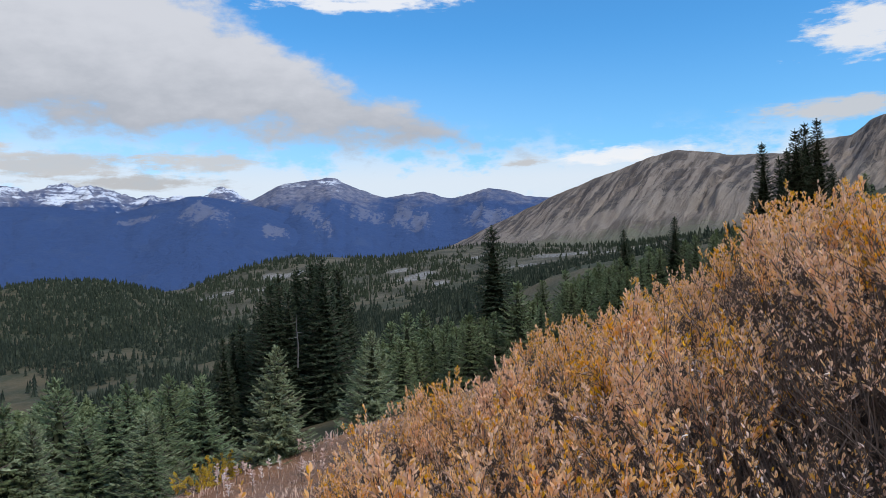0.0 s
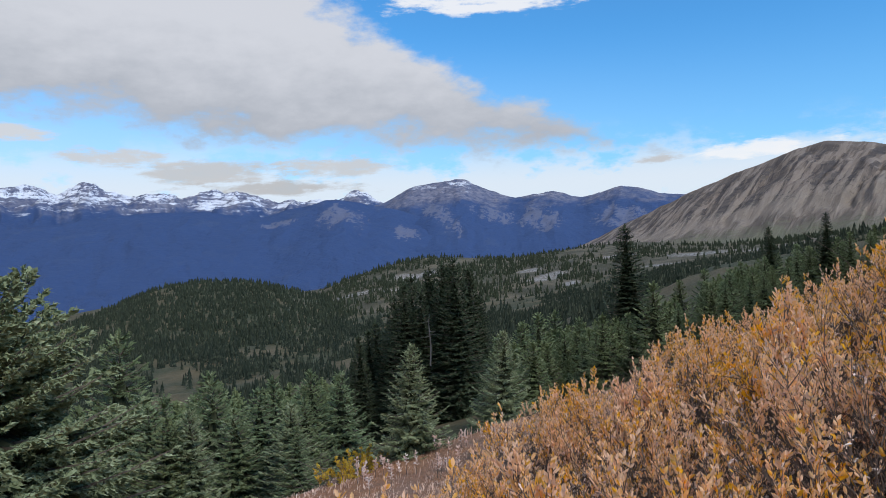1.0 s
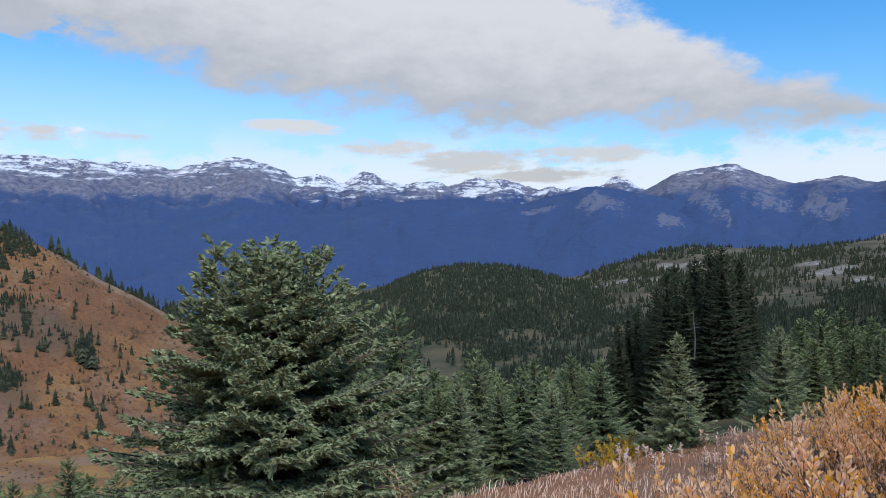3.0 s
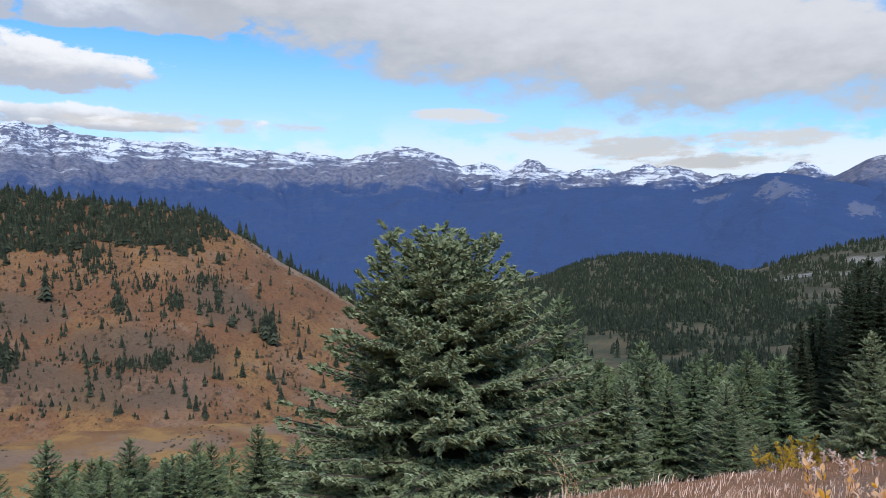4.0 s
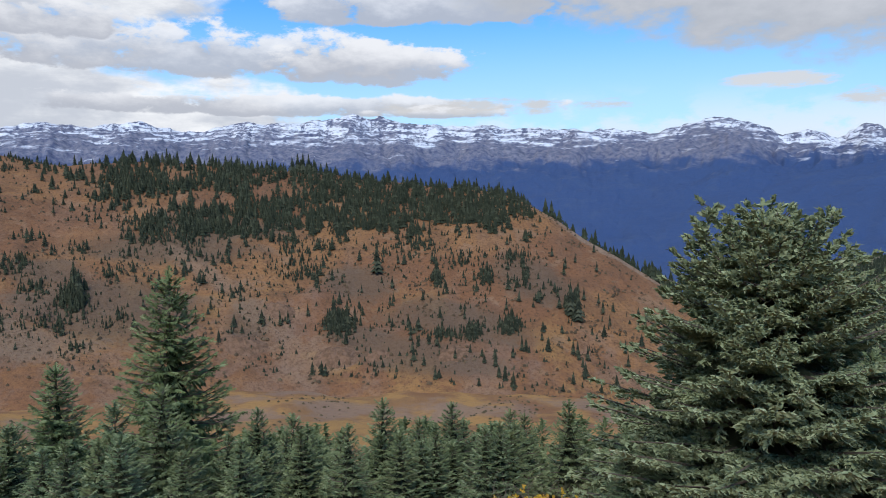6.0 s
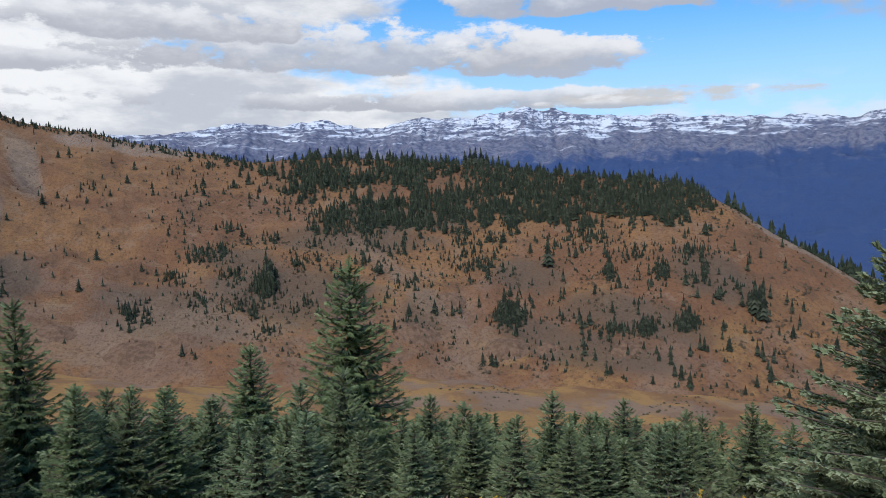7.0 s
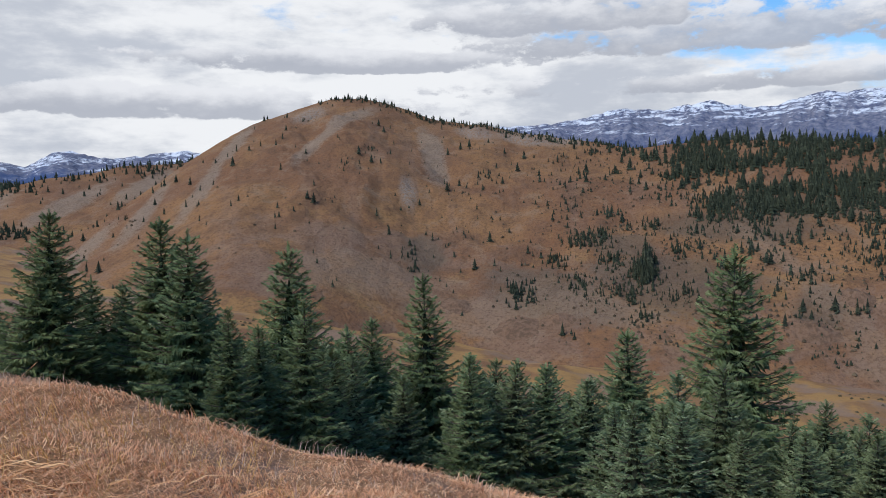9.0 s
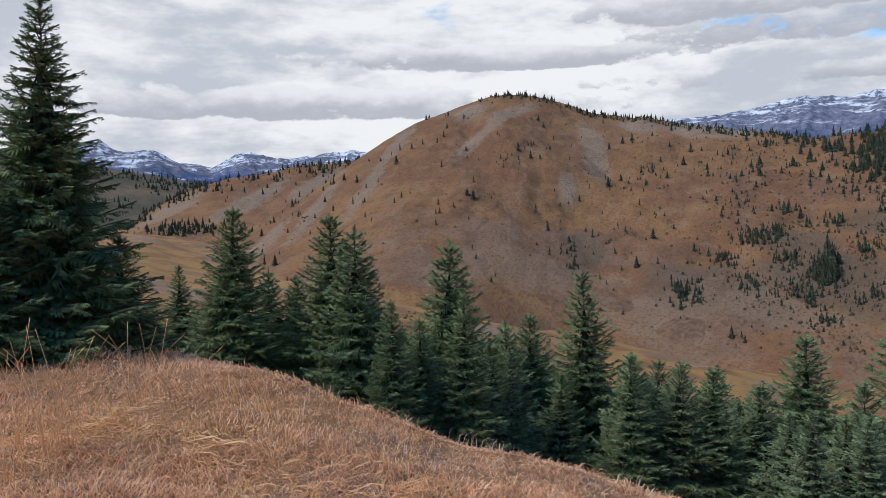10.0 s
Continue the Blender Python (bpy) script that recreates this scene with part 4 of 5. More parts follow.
# the band of spruces below the meadow
for k, (az, tip, r) in enumerate([(83.7, -3.9, 18), (106.0, -5.9, 14), (91.0, -9.85, 16), (111.8, -9.4, 12), (136.2, -4.5, 12.5), (125.4, -1.35, 10.5), (123.7, -2.2, 9.8), (120.8, -7.8, 9), (128.0, -5.6, 11.5), (116.6, -3.35, 12.5), (118.8, -9.1, 9.5), (110.5, -9.0, 12.5), (134.2, -6.1, 11), (103.1, -11.8, 11), (132.7, -0.6, 10.5), (130.0, -5.0, 11.5), (115.6, -7.4, 9.6), (97.3, -12.4, 12), (121.8, -7.9, 10.2), (138.0, -7.5, 9.6)]):
    stand(dark[k % 3], az, r, tip, width=1.0)
for k, (az, tip) in enumerate([(84.4, -11.9), (87.7, -12.9), (78.1, -14.0), (68.6, -13.8), (63.5, -14.1), (74.3, -15.3), (59.2, -14.6), (54.5, -14.0), (66.1, -15.2), (94.0, -13.5), (99.9, -12.7), (97.2, -12.5), (78.2, -15.2), (75.4, -14.6), (57.8, -14.9), (102.8, -11.8), (101.2, -12.1), (99.6, -12.3), (93.9, -13.3)]):
    stand((near[k % 3], mid[k % 4])[k % 2], az, 11.5 + (k * 3 % 5) * 1.0, tip, width=1.15)
stand(edge_fir, 144.7, 8.2, 14.2, turn=40)
stand(dark[2], 140.3, 8.6, -2.4, width=1.2, sink=0.5)
stand(dark[0], 148.6, 7.8, 2.5, width=1.2, sink=0.4)
# the young stand between them
rng = np.random.default_rng(8)
made, band, slope_trees, far_slope = 0, [], [], []
while made < 290:
    az, r = rng.uniform(44, 140), rng.uniform(9.5, 32)
    top = np.interp(az, [44, 55, 80, 100, 112, 125, 140], [-14.5, -15.0, -15.2, -13.6, -11, -8.5, -6.5])
    tip = top - abs(rng.normal(0, 1.9))
    h = EYE + r * math.tan(radians(tip)) - float(ground_z(az, r)) + 0.1
    if 0.9 < h < 4.2 and r > float(curve(az, AZS, PROFILE["brow_r"])) + 1.2:
        if r < 16:
            stand(mid[made % 4], az, r, tip, width=rng.uniform(1.0, 1.35))
        else:
            band.append((lite[made % 3], az, r, h, rng.uniform(1.0, 1.35)))
        made += 1
made = 0
while made < 420:
    az, r = rng.choice([rng.uniform(-30, 42), rng.uniform(-24, 3)]), 20 + 90 * rng.random() ** 1.2
    top = np.interp(az, [-30, -20, -14, -10, -6, 0, 8, 20, 42], [2.2, 0.9, -0.6, -2.0, -4.2, -5.5, -6.8, -9, -9.5])
    tip = top - abs(rng.normal(0, 1.5))
    h = EYE + r * math.tan(radians(tip)) - float(ground_z(az, r)) + 0.1
    if 1.2 < h < 7.5 and not (5 < az < 18 and r < 42):
        if r < 27:
            stand(mid[made % 4], az, r, tip, width=rng.uniform(0.95, 1.25))
        else:
            (slope_trees if r < 62 else far_slope).append((lite[made % 3], az, r, h, rng.uniform(0.95, 1.3)))
        made += 1
thicket("spruce_thicket", "close band of young spruces below the meadow", band)
thicket("slope_forest", "spruces covering the near slope", slope_trees)
for p in prototypes:
    discard(p)


# ---- far woods ----
def woods(name, label, P, H, W, seed, layers=4, points=4, mat=None):
    """Many far conifers as one mass."""
    out, rng = [], np.random.default_rng(seed)
    pick = rng.integers(0, 3, len(P))
    for k in range(3):
        s = pick == k
        if s.any():
            lean = np.array([0, 0, 1.0]) + rng.normal(0, 0.02, (s.sum(), 3))
            turn = rng.normal(0, 1, (s.sum(), 3))
            out.append(spread(*tiny_tree(layers, points, seed + k), P[s], lean, H[s], W[s], turn))
    return tagged(new(name, mesh(name, *joined(out), mat or FAR_TREE)), label, "forest", kind="stuff")


def scatter(n, az0, az1, seed, r0=None, r1=None, hill=None, s0=0, s1=1, weight=None):
    """n places at random on the ground or on a hill, thinned by weight(az, share)."""
    rng = np.random.default_rng(seed)
    A, S = np.zeros(0), np.zeros(0)
    while len(A) < n:
        a, s = rng.uniform(az0, az1, 4000), rng.uniform(0, 1, 4000)
        s = s0 + (s1 - s0) * s if hill else np.sqrt(r0 ** 2 + (r1 ** 2 - r0 ** 2) * s)
        keep = rng.random(4000) < (weight(a, s) if weight else 1.0)
        A, S = np.concatenate([A, a[keep]]), np.concatenate([S, s[keep]])
    A, S = A[:n], S[:n]
    if hill:
        return on(hill, A, S), A, S
    x, y = xy(A, S)
    return np.stack([x, y, ground_z(A, S)], 1), A, S


def sizes(n, seed, a, b):
    rng = np.random.default_rng(seed)
    h = a + (b - a) * rng.random(n) ** 2.2
    return h, h * rng.uniform(0.5, 0.72, n)


def bare_rock(a, s):
    """1 on the outcrops of the knoll, where no trees stand."""
    d = np.min([((a - a0 - lean * (s - s0)) / wa) ** 2 + ((s - s0) / ws) ** 2 for a0, s0, wa, ws, lean in OUTCROPS], axis=0)
    return (d + fbm(a * 0.8, s * 20, 3, 5) < 1).astype(float)


A, S, h, w = (np.array([t[k] for t in far_slope]) for k in (1, 2, 3, 4))
woods("upper_forest", "dense spruces higher up the near slope", np.stack([*xy(A, S), ground_z(A, S) - 0.1], 1), h, h * 0.5 * w, 211, 9, 7)
P, A, S = scatter(8000, 14, 44, 101, hill="forested_dome", s0=0.0, s1=1.06, weight=lambda a, s: np.clip((fbm(a * 0.5, s * 10, 4, 19) + 0.6) * 3, 0.1, 1))
woods("dome_forest", "dense dark conifers on a rounded hill", P, *sizes(8000, 1, 2.5, 5.5), 201, 3, 4)
P, A, S = scatter(4200, -21, 23, 102, hill="rocky_knoll", s0=0.0, s1=1.04, weight=lambda a, s: np.clip((fbm(a * 0.35, s * 9, 4, 7) + np.interp(a, [-12, 4], [-0.02, 0.22])) * 4, 0.02, 1) * (1 - 0.93 * bare_rock(a, s)))
woods("knoll_forest", "patchy conifers between pale rocks", P, *sizes(4200, 2, 2.5, 6.5), 202, 3, 4)
P, A, S = scatter(14500, -34, 47, 103, 80, 420, weight=lambda a, r: np.clip((fbm(a * 0.3, r * 0.02, 4, 17) + 0.25) * 2.2, 0.03, 1) * (r > np.where(a > -4, 80, 120)) * np.interp(a, [-12, 2], [0.5, 1.0]))
h, w = sizes(14500, 3, 1.5, 4.6)
h, w = h * np.interp(A, [-10, 4], [0.6, 1.0]), w * np.interp(A, [-10, 4], [0.6, 1.0])
woods("valley_forest", "dense young conifers filling the valley", P, h, w, 203, 4, 5)


def rise(name, az, el):
    """The share of a hill's slope at which it stands at elevation el over the eye, at bearing az."""
    ss, aa, X, Y, Z = SURFACE[name]
    E, use = np.degrees(np.arctan2(Z - EYE, np.hypot(X, Y))), ss <= 1
    col = np.clip(np.searchsorted(aa, az), 0, len(aa) - 1)
    return np.array([np.interp(e, np.maximum.accumulate(E[use, c]), ss[use]) for c, e in zip(col, el)])


# groves: bearing, elevation, half sizes, trees, height of the tallest
WEST_GROVES = [(101.7, 1.9, 1.01, 0.72, 14, 2.6), (102.9, 0.8, 1.29, 0.86, 9, 1.8), (110.0, 3.9, 0.86, 0.57, 8, 2.2), (111.8, 2.9, 1.15, 0.72, 8, 1.8), (113.3, 0.4, 0.43, 0.29, 5, 1.6), (103.5, -2.3, 0.72, 0.57, 6, 2), (107.4, -3.7, 1.15, 0.57, 14, 1.8), (107.1, -4.9, 0.72, 0.57, 10, 1.6), (99.3, -6.9, 1.21, 1.15, 34, 3.2), (98.3, -7.3, 0.23, 0.17, 5, 2.6), (96.1, 3.0, 1.72, 0.8, 15, 2.6), (95.8, 0.0, 0.86, 0.72, 9, 2.4), (93.9, 3.6, 0.86, 0.29, 16, 2.4)]
MIDDLE_GROVES = [(94.6, -2.9, 1.58, 0.63, 26, 3.0), (93.1, -2.6, 0.8, 0.69, 20, 2.8), (96.6, -4.5, 1.29, 0.63, 18, 2.6), (94.9, -6.2, 1.29, 1.01, 18, 2.4), (92.5, -4.4, 1.01, 0.86, 16, 3), (90.1, -5.1, 1.03, 1.29, 44, 4.8), (91.3, -6.7, 2.58, 1.01, 40, 2.4), (86.6, 2.8, 1.44, 1.29, 60, 4.2), (88.6, 1.7, 0.34, 0.4, 8, 3.4), (85.2, -0.6, 1.58, 1.15, 56, 3.8), (89.8, -1.8, 0.8, 0.52, 12, 2.6), (87.5, -3.6, 1.15, 0.8, 14, 2.8), (90.2, -8.6, 1.15, 0.57, 12, 2.2), (87.3, -6.7, 1.15, 0.72, 12, 2.2)]
EAST_GROVES = [(82.5, -0.8, 1.21, 0.92, 36, 4.2), (71.8, -0.7, 0.52, 0.69, 22, 4.4), (75.1, -3.1, 2.87, 1.58, 46, 2.6), (74.3, -4.0, 1.72, 0.52, 20, 2.4), (66.4, -2.1, 2.15, 1.01, 34, 2.6), (64.6, -4.7, 0.46, 0.52, 8, 4.4), (60.8, -4.5, 0.57, 0.52, 16, 3.8), (62.6, -3.1, 2.3, 0.8, 26, 2.4), (58.7, -3.0, 1.72, 0.8, 26, 2.6), (57.9, -4.5, 0.34, 0.63, 6, 4), (72.1, -7.9, 1.21, 0.72, 34, 5.0), (54.4, -6.8, 0.57, 0.86, 12, 6.5), (63.8, -8.8, 2.3, 0.57, 26, 2.6), (61.9, -8.6, 0.63, 0.57, 10, 4.6), (59.2, -8.1, 0.8, 0.72, 18, 4.4), (79.4, -5.4, 2.3, 0.86, 14, 2.2)]


def groves(name, label, spots, seed, more=1.0):
    """Clumps of conifers on the hill, thick in the middle, with young ones round the edge."""
    rng = np.random.default_rng(seed)
    A, E, H = [], [], []
    for az, el, wa, we, n, tall in spots:
        n = int(n * more)
        q = rng.normal(0, 0.62, (n, 2))
        A.append(az + q[:, 0] * wa), E.append(el + q[:, 1] * we)
        H.append(tall * np.clip(1.05 - 0.5 * np.hypot(q[:, 0], q[:, 1]), 0.3, 1) * rng.uniform(0.4, 1.0, n))
    A, E, H = (np.concatenate(v) for v in (A, E, H))
    S = rise("opposite_hill", A, E)
    k = S < 0.99
    return woods(name, label, on("opposite_hill", A[k], S[k]), H[k], H[k] * rng.uniform(0.5, 0.75, k.sum()), seed, 6, 5, HILL_TREE)


groves("grove", "small dark conifers in loose clumps on a russet slope", WEST_GROVES, 221, 1.6)
groves("grove", "dark conifers in clumps along a shallow gully", MIDDLE_GROVES, 222, 2.6)
groves("grove", "dark conifers in clumps between heath and bare earth", EAST_GROVES, 223, 3.0)


def hill_trees(a, s):
    belt = np.exp(-((a - 84 - (s - 0.5) * 10) / 10) ** 2) * np.exp(-((s - 0.5) / 0.25) ** 2) * 0.9
    face = np.exp(-((a - 68) / 13) ** 2) * 0.5
    crest = np.clip((s - 0.97) * 30, 0, 1) * 0.5
    c = np.clip(fbm(a * 0.45, s * 12, 4, 23) * 4 + 0.4, 0.1, 1)
    return np.clip((belt + face) * c + crest * (a > 60) + 0.05, 0, 1) * np.where((a < 58) & (s > 0.55), 0.08, 1) * np.interp(a, [104, 112], [1, 0.6])


def knoll_top(a, s):
    """The close forest over the hill's top, with clearings."""
    x, y, z = on("opposite_hill", a, s).T
    el = np.degrees(np.arctan2(z - EYE, np.hypot(x, y)))
    low = np.interp(a, [57, 58.5, 62.8, 66.9, 71.8, 75.1, 79.4, 83.7, 88, 93], [0.9, 0.2, -0.5, 0.1, 0.1, 0.2, -0.4, -1.2, 2.6, 4.4])
    edge = np.clip((el - low + 1.0 + 3.4 * fbm(a * 0.8, s * 16, 4, 29)) * 1.1, 0, 1)
    for a0, e0, wa, we in ((76.1, 2.1, 2.2, 0.6), (81.5, 1.5, 2.4, 0.75), (72.1, 0.9, 0.9, 0.35), (82.8, 3.1, 1.3, 0.5), (85.0, 1.2, 1.4, 0.6)):
        edge = edge * np.clip((((a - a0) / wa) ** 2 + ((el - e0) / we) ** 2 - 0.7) * 2, 0.02, 1)
    return edge * np.clip((a - 55.5) / 3, 0.02, 1) * np.interp(a, [80, 88], [1, 0.7]) * np.interp(s, [0.75, 1.0], [1, 0.45])


P, A, S = scatter(3000, 55, 93, 107, hill="opposite_hill", s0=0.5, s1=1.06, weight=knoll_top)
h, w = sizes(3000, 7, 1.4, 5.0)
woods("knoll_top_forest", "dense dark conifers on top of the russet hill", P, h, w * 1.15, 207, 5, 5, HILL_TREE)
P, A, S = scatter(1050, 47, 134, 104, hill="opposite_hill", s0=0.02, s1=1.03, weight=hill_trees)
h, w = sizes(1050, 4, 1.0, 3.3)
woods("hill_forest", "small dark conifers scattered over a russet hill", P, h, w * 1.1, 204, 5, 5, HILL_TREE)
P, A, S = scatter(2000, 50, 112, 117, hill="opposite_hill", s0=0.02, s1=0.99, weight=lambda a, s: np.clip(hill_trees(a, s) * 0.5 + np.clip(fbm(a * 0.6, s * 16, 4, 43) * 2, 0.03, 1) * np.clip((98 - a) / 14, 0.03, 1), 0, 1) * np.where(a < 56, 0.3, 1))
h = 0.3 + 0.8 * np.random.default_rng(44).random(2000) ** 2
woods("low_conifers", "low stunted conifers and scrub on the russet hill", P, h, h * 0.95, 214, 3, 4, HILL_TREE)
P, A, S = scatter(560, 91, 114, 111, hill="opposite_hill", s0=0.955, s1=1.02)
woods("crest_trees", "row of small conifers along the crest of the hill", P, *sizes(560, 8, 0.8, 2.6), 208, 4, 4, HILL_TREE)
P, A, S = scatter(500, 40, 60, 105, hill="opposite_hill", s0=1.02, s1=1.4)
woods("shoulder_forest", "conifers behind the shoulder of the hill", P, *sizes(500, 5, 3, 7), 205, 4, 5)
P, A, S = scatter(900, 128, 158, 106, hill="back_hill", s0=0.0, s1=1.02, weight=lambda a, s: np.clip(fbm(a * 0.4, s * 6, 4, 27) * 2 + np.clip((s - 0.6) * 3, 0, 1), 0.05, 1))
woods("back_hill_forest", "conifers along the crest of a far hill", P, *sizes(900, 6, 2, 5), 206, 3, 4)
P, A, S = scatter(520, 121, 140, 112, hill="spur_hill", s0=0.05, s1=1.03, weight=lambda a, s: np.clip(np.clip((s - 0.8 - 0.2 * fbm(a * 0.5, s * 6, 3, 33)) * 5, 0, 1) + 0.9 * np.exp(-((a - 135.5) / 2.2) ** 2 - ((s - 0.16) / 0.14) ** 2) + 0.02, 0, 1))
woods("spur_forest", "dark conifers on the crest and foot of a brown spur", P, *sizes(520, 9, 1.2, 4.2), 209, 4, 5)


# ---- willows, grass ----
def leafy(c1, c2, c3, size=1.6):
    """Leaf colours that change from leaf to leaf and, in clumps, from twig to twig."""
    def build(g):
        r = g.node("ShaderNodeNewGeometry", 8)
        n = g.noise(place(g), size, 4, 0.6)
        k = g.m("ADD", g.m("MULTIPLY", r, 0.5), g.m("MULTIPLY", n, 1.3))
        c = g.mix(g.map(k, 0.72, 1.02), c1, c2)
        c = g.mix(g.map(k, 1.0, 1.12), c, c3)
        return g.mix(g.map(r, 0.85, 1.0, 0.0, 0.5), c, (0.36, 0.22, 0.15)), None
    return build


def blades(deep, straw, pale):
    """Grass colours that change from blade to blade and from tussock to tussock."""
    def build(g):
        r = g.node("ShaderNodeNewGeometry", 8)
        p = place(g)
        n = g.noise(p, 5.0, 4, 0.6)
        k = g.m("ADD", g.m("MULTIPLY", r, 0.7), g.m("MULTIPLY", g.m("SUBTRACT", n, 0.5), 1.1))
        c = g.mix(g.map(k, -0.12, 0.2), deep, straw)
        c = g.mix(g.map(k, 0.35, 0.75), c, pale)
        return g.mix(g.map(g.noise(p, 0.8, 3), 0.54, 0.68, 0.0, 0.25), c, deep), None
    return build


WILLOW = material("willow_leaves", leafy((0.95, 0.66, 0.46), (0.98, 0.60, 0.26), (0.99, 0.53, 0.03)), 0.75, 0.1, 0.5)
STEM = material("willow_stems", lambda g: (g.mix(g.noise(place(g), 9.0, 4, 0.7), (0.05, 0.036, 0.032), (0.22, 0.165, 0.14)), None), 0.8)
CATKIN = material("seed_fluff", leafy((0.66, 0.46, 0.38), (0.74, 0.57, 0.50), (0.80, 0.72, 0.69)), 0.95, 0.05)
GRASS = material("dry_grass", blades((0.38, 0.175, 0.10), (0.82, 0.455, 0.265), (0.98, 0.68, 0.44)), 0.85, 0.05, 0.25)
BROW_GRASS = material("pinkish_grass", blades((0.34, 0.20, 0.15), (0.70, 0.48, 0.37), (0.93, 0.74, 0.62)), 0.85, 0.05, 0.3)
STRAW = material("straw", blades((0.42, 0.20, 0.10), (0.80, 0.455, 0.235), (0.96, 0.66, 0.37)), 0.8, 0.08, 0.25)
GOLDEN = material("golden_grass", blades((0.40, 0.21, 0.09), (0.72, 0.42, 0.16), (0.90, 0.60, 0.26)), 0.85, 0.05, 0.3)
YELLOW = material("yellow_leaves", leafy((0.66, 0.46, 0.06), (0.75, 0.52, 0.05), (0.60, 0.50, 0.08)), 0.6, 0.2, 0.4)
LEAF = (np.array([(0, 0, 0), (0.36, 0.44, 0.14), (0.74, 0.38, 0.2), (1, 0, 0.16), (0.74, -0.38, 0.2), (0.36, -0.44, 0.14), (0.55, 0, 0.0)], float),
        np.array([(0, 6, 1), (1, 6, 2), (2, 6, 3), (3, 6, 4), (4, 6, 5), (5, 6, 0)]))
FLUFF = sprig_shape(1, 9)


def willow(seed, h, spread_r, stems, leaf=0.037, leafmat=None, leafy_share=1.0):
    """A willow shrub: bent stems, upright twigs, folded leaves and seed fluff."""
    rng = np.random.default_rng(seed)
    wood, LP, LD, CP, CD = [], [], [], [], []

    def foliage(path, n):
        """An upright tuft of leaves round the end of a twig."""
        seg = path[-1] - path[-2]
        a = rng.random() * 6.28
        for q in range(n):
            p = path[-1] - seg * rng.uniform(0, 1.1)
            a += 2.4
            o = np.array([math.cos(a), math.sin(a), 0.0])
            LP.append(p), LD.append(unit(seg) * 0.7 + o * rng.uniform(0.3, 1.1) + [0, 0, 0.35] + rng.normal(0, 0.15, 3))

    for k in range(stems):
        a = rng.random() * 6.28
        out = np.array([math.cos(a), math.sin(a), 0])
        far = rng.uniform(0.1, 1.0) ** 0.7
        reach, top = spread_r * far, h * math.sqrt(1 - 0.72 * far * far) * rng.uniform(0.8, 0.97)
        u = np.linspace(0, 1, 6)
        path = out * (reach * (0.1 + 0.9 * u ** 0.8))[:, None] + np.stack([0 * u, 0 * u, top * u ** 1.25], 1) + np.cumsum(rng.normal(0, 0.022, (6, 3)), 0)
        wood.append((path, 0.0065 - 0.0045 * u))
        foliage(path, int(15 * leafy_share))
        for j in range(rng.integers(9, 14)):
            i = rng.integers(3, 5)
            b = path[i] + (path[i + 1] - path[i]) * rng.random()
            ln = h * rng.uniform(0.09, 0.2)
            d = unit(unit(path[i + 1] - path[i]) + rng.normal(0, 0.55, 3) + [0, 0, 0.5])
            v = np.linspace(0, 1, 3)
            tw = b + d * (ln * v)[:, None] + np.stack([0 * v, 0 * v, 0.25 * ln * v ** 2], 1) + np.cumsum(rng.normal(0, 0.008, (3, 3)), 0)
            wood.append((tw, 0.0032 - 0.0020 * v))
            foliage(tw, int(rng.integers(10, 19) * leafy_share) if rng.random() < 0.35 + 0.65 * leafy_share else 0)
            for q in range(rng.integers(0, 2)):
                CP.append(tw[1 + q % 2]), CD.append(d + rng.normal(0, 0.6, 3))
    for k in range(int(stems * (4.6 - 3.4 * leafy_share))):  # bare tangle near the ground
        a, b = rng.uniform(-spread_r, spread_r, 2), rng.normal(0, 0.3, 2)
        v = np.linspace(0, 1, 4)
        ln = rng.uniform(0.25, 0.6)
        tw = np.stack([a[0] + b[0] * v, a[1] + b[1] * v, ln * v ** 1.3], 1) + rng.normal(0, 0.02, (4, 3))
        wood.append((tw, 0.004 - 0.0025 * v))
    LP, LD = np.array(LP), np.array(LD)
    bush = tagged(new("willow_shrub"), "knee-high willow shrub with orange autumn leaves and bare stems", "shrub", "willows on the bank")
    part("wood", mesh("wood", *joined([tube(p, r, 3) for p, r in wood]), STEM), bush, "dark grey-brown stems", "stuff")
    L = leaf * rng.uniform(0.55, 1.15, len(LP))
    part("leaves", mesh("leaves", *spread(*LEAF, LP, LD, L, L * 0.46, rng.normal(0, 1, LP.shape)), leafmat or WILLOW), bush, kind="stuff")
    part("seed_fluff", mesh("seed_fluff", *spread(*FLUFF, np.array(CP), np.array(CD), 0.034, 0.016), CATKIN), bush, "pale woolly seed fluff", "stuff")
    bush["top"] = float(LP[:, 2].max()) + 0.02
    return bush


protos = [willow(300 + k, 0.95 + 0.08 * (k % 3), 0.62, 24) for k in range(5)]
protos += [tagged(willow(320 + k, 0.7, 0.55, 22, leafy_share=0.22), "half-bare willow shrub with tangled grey stems") for k in range(2)]
rng = np.random.default_rng(31)
shrubs = []
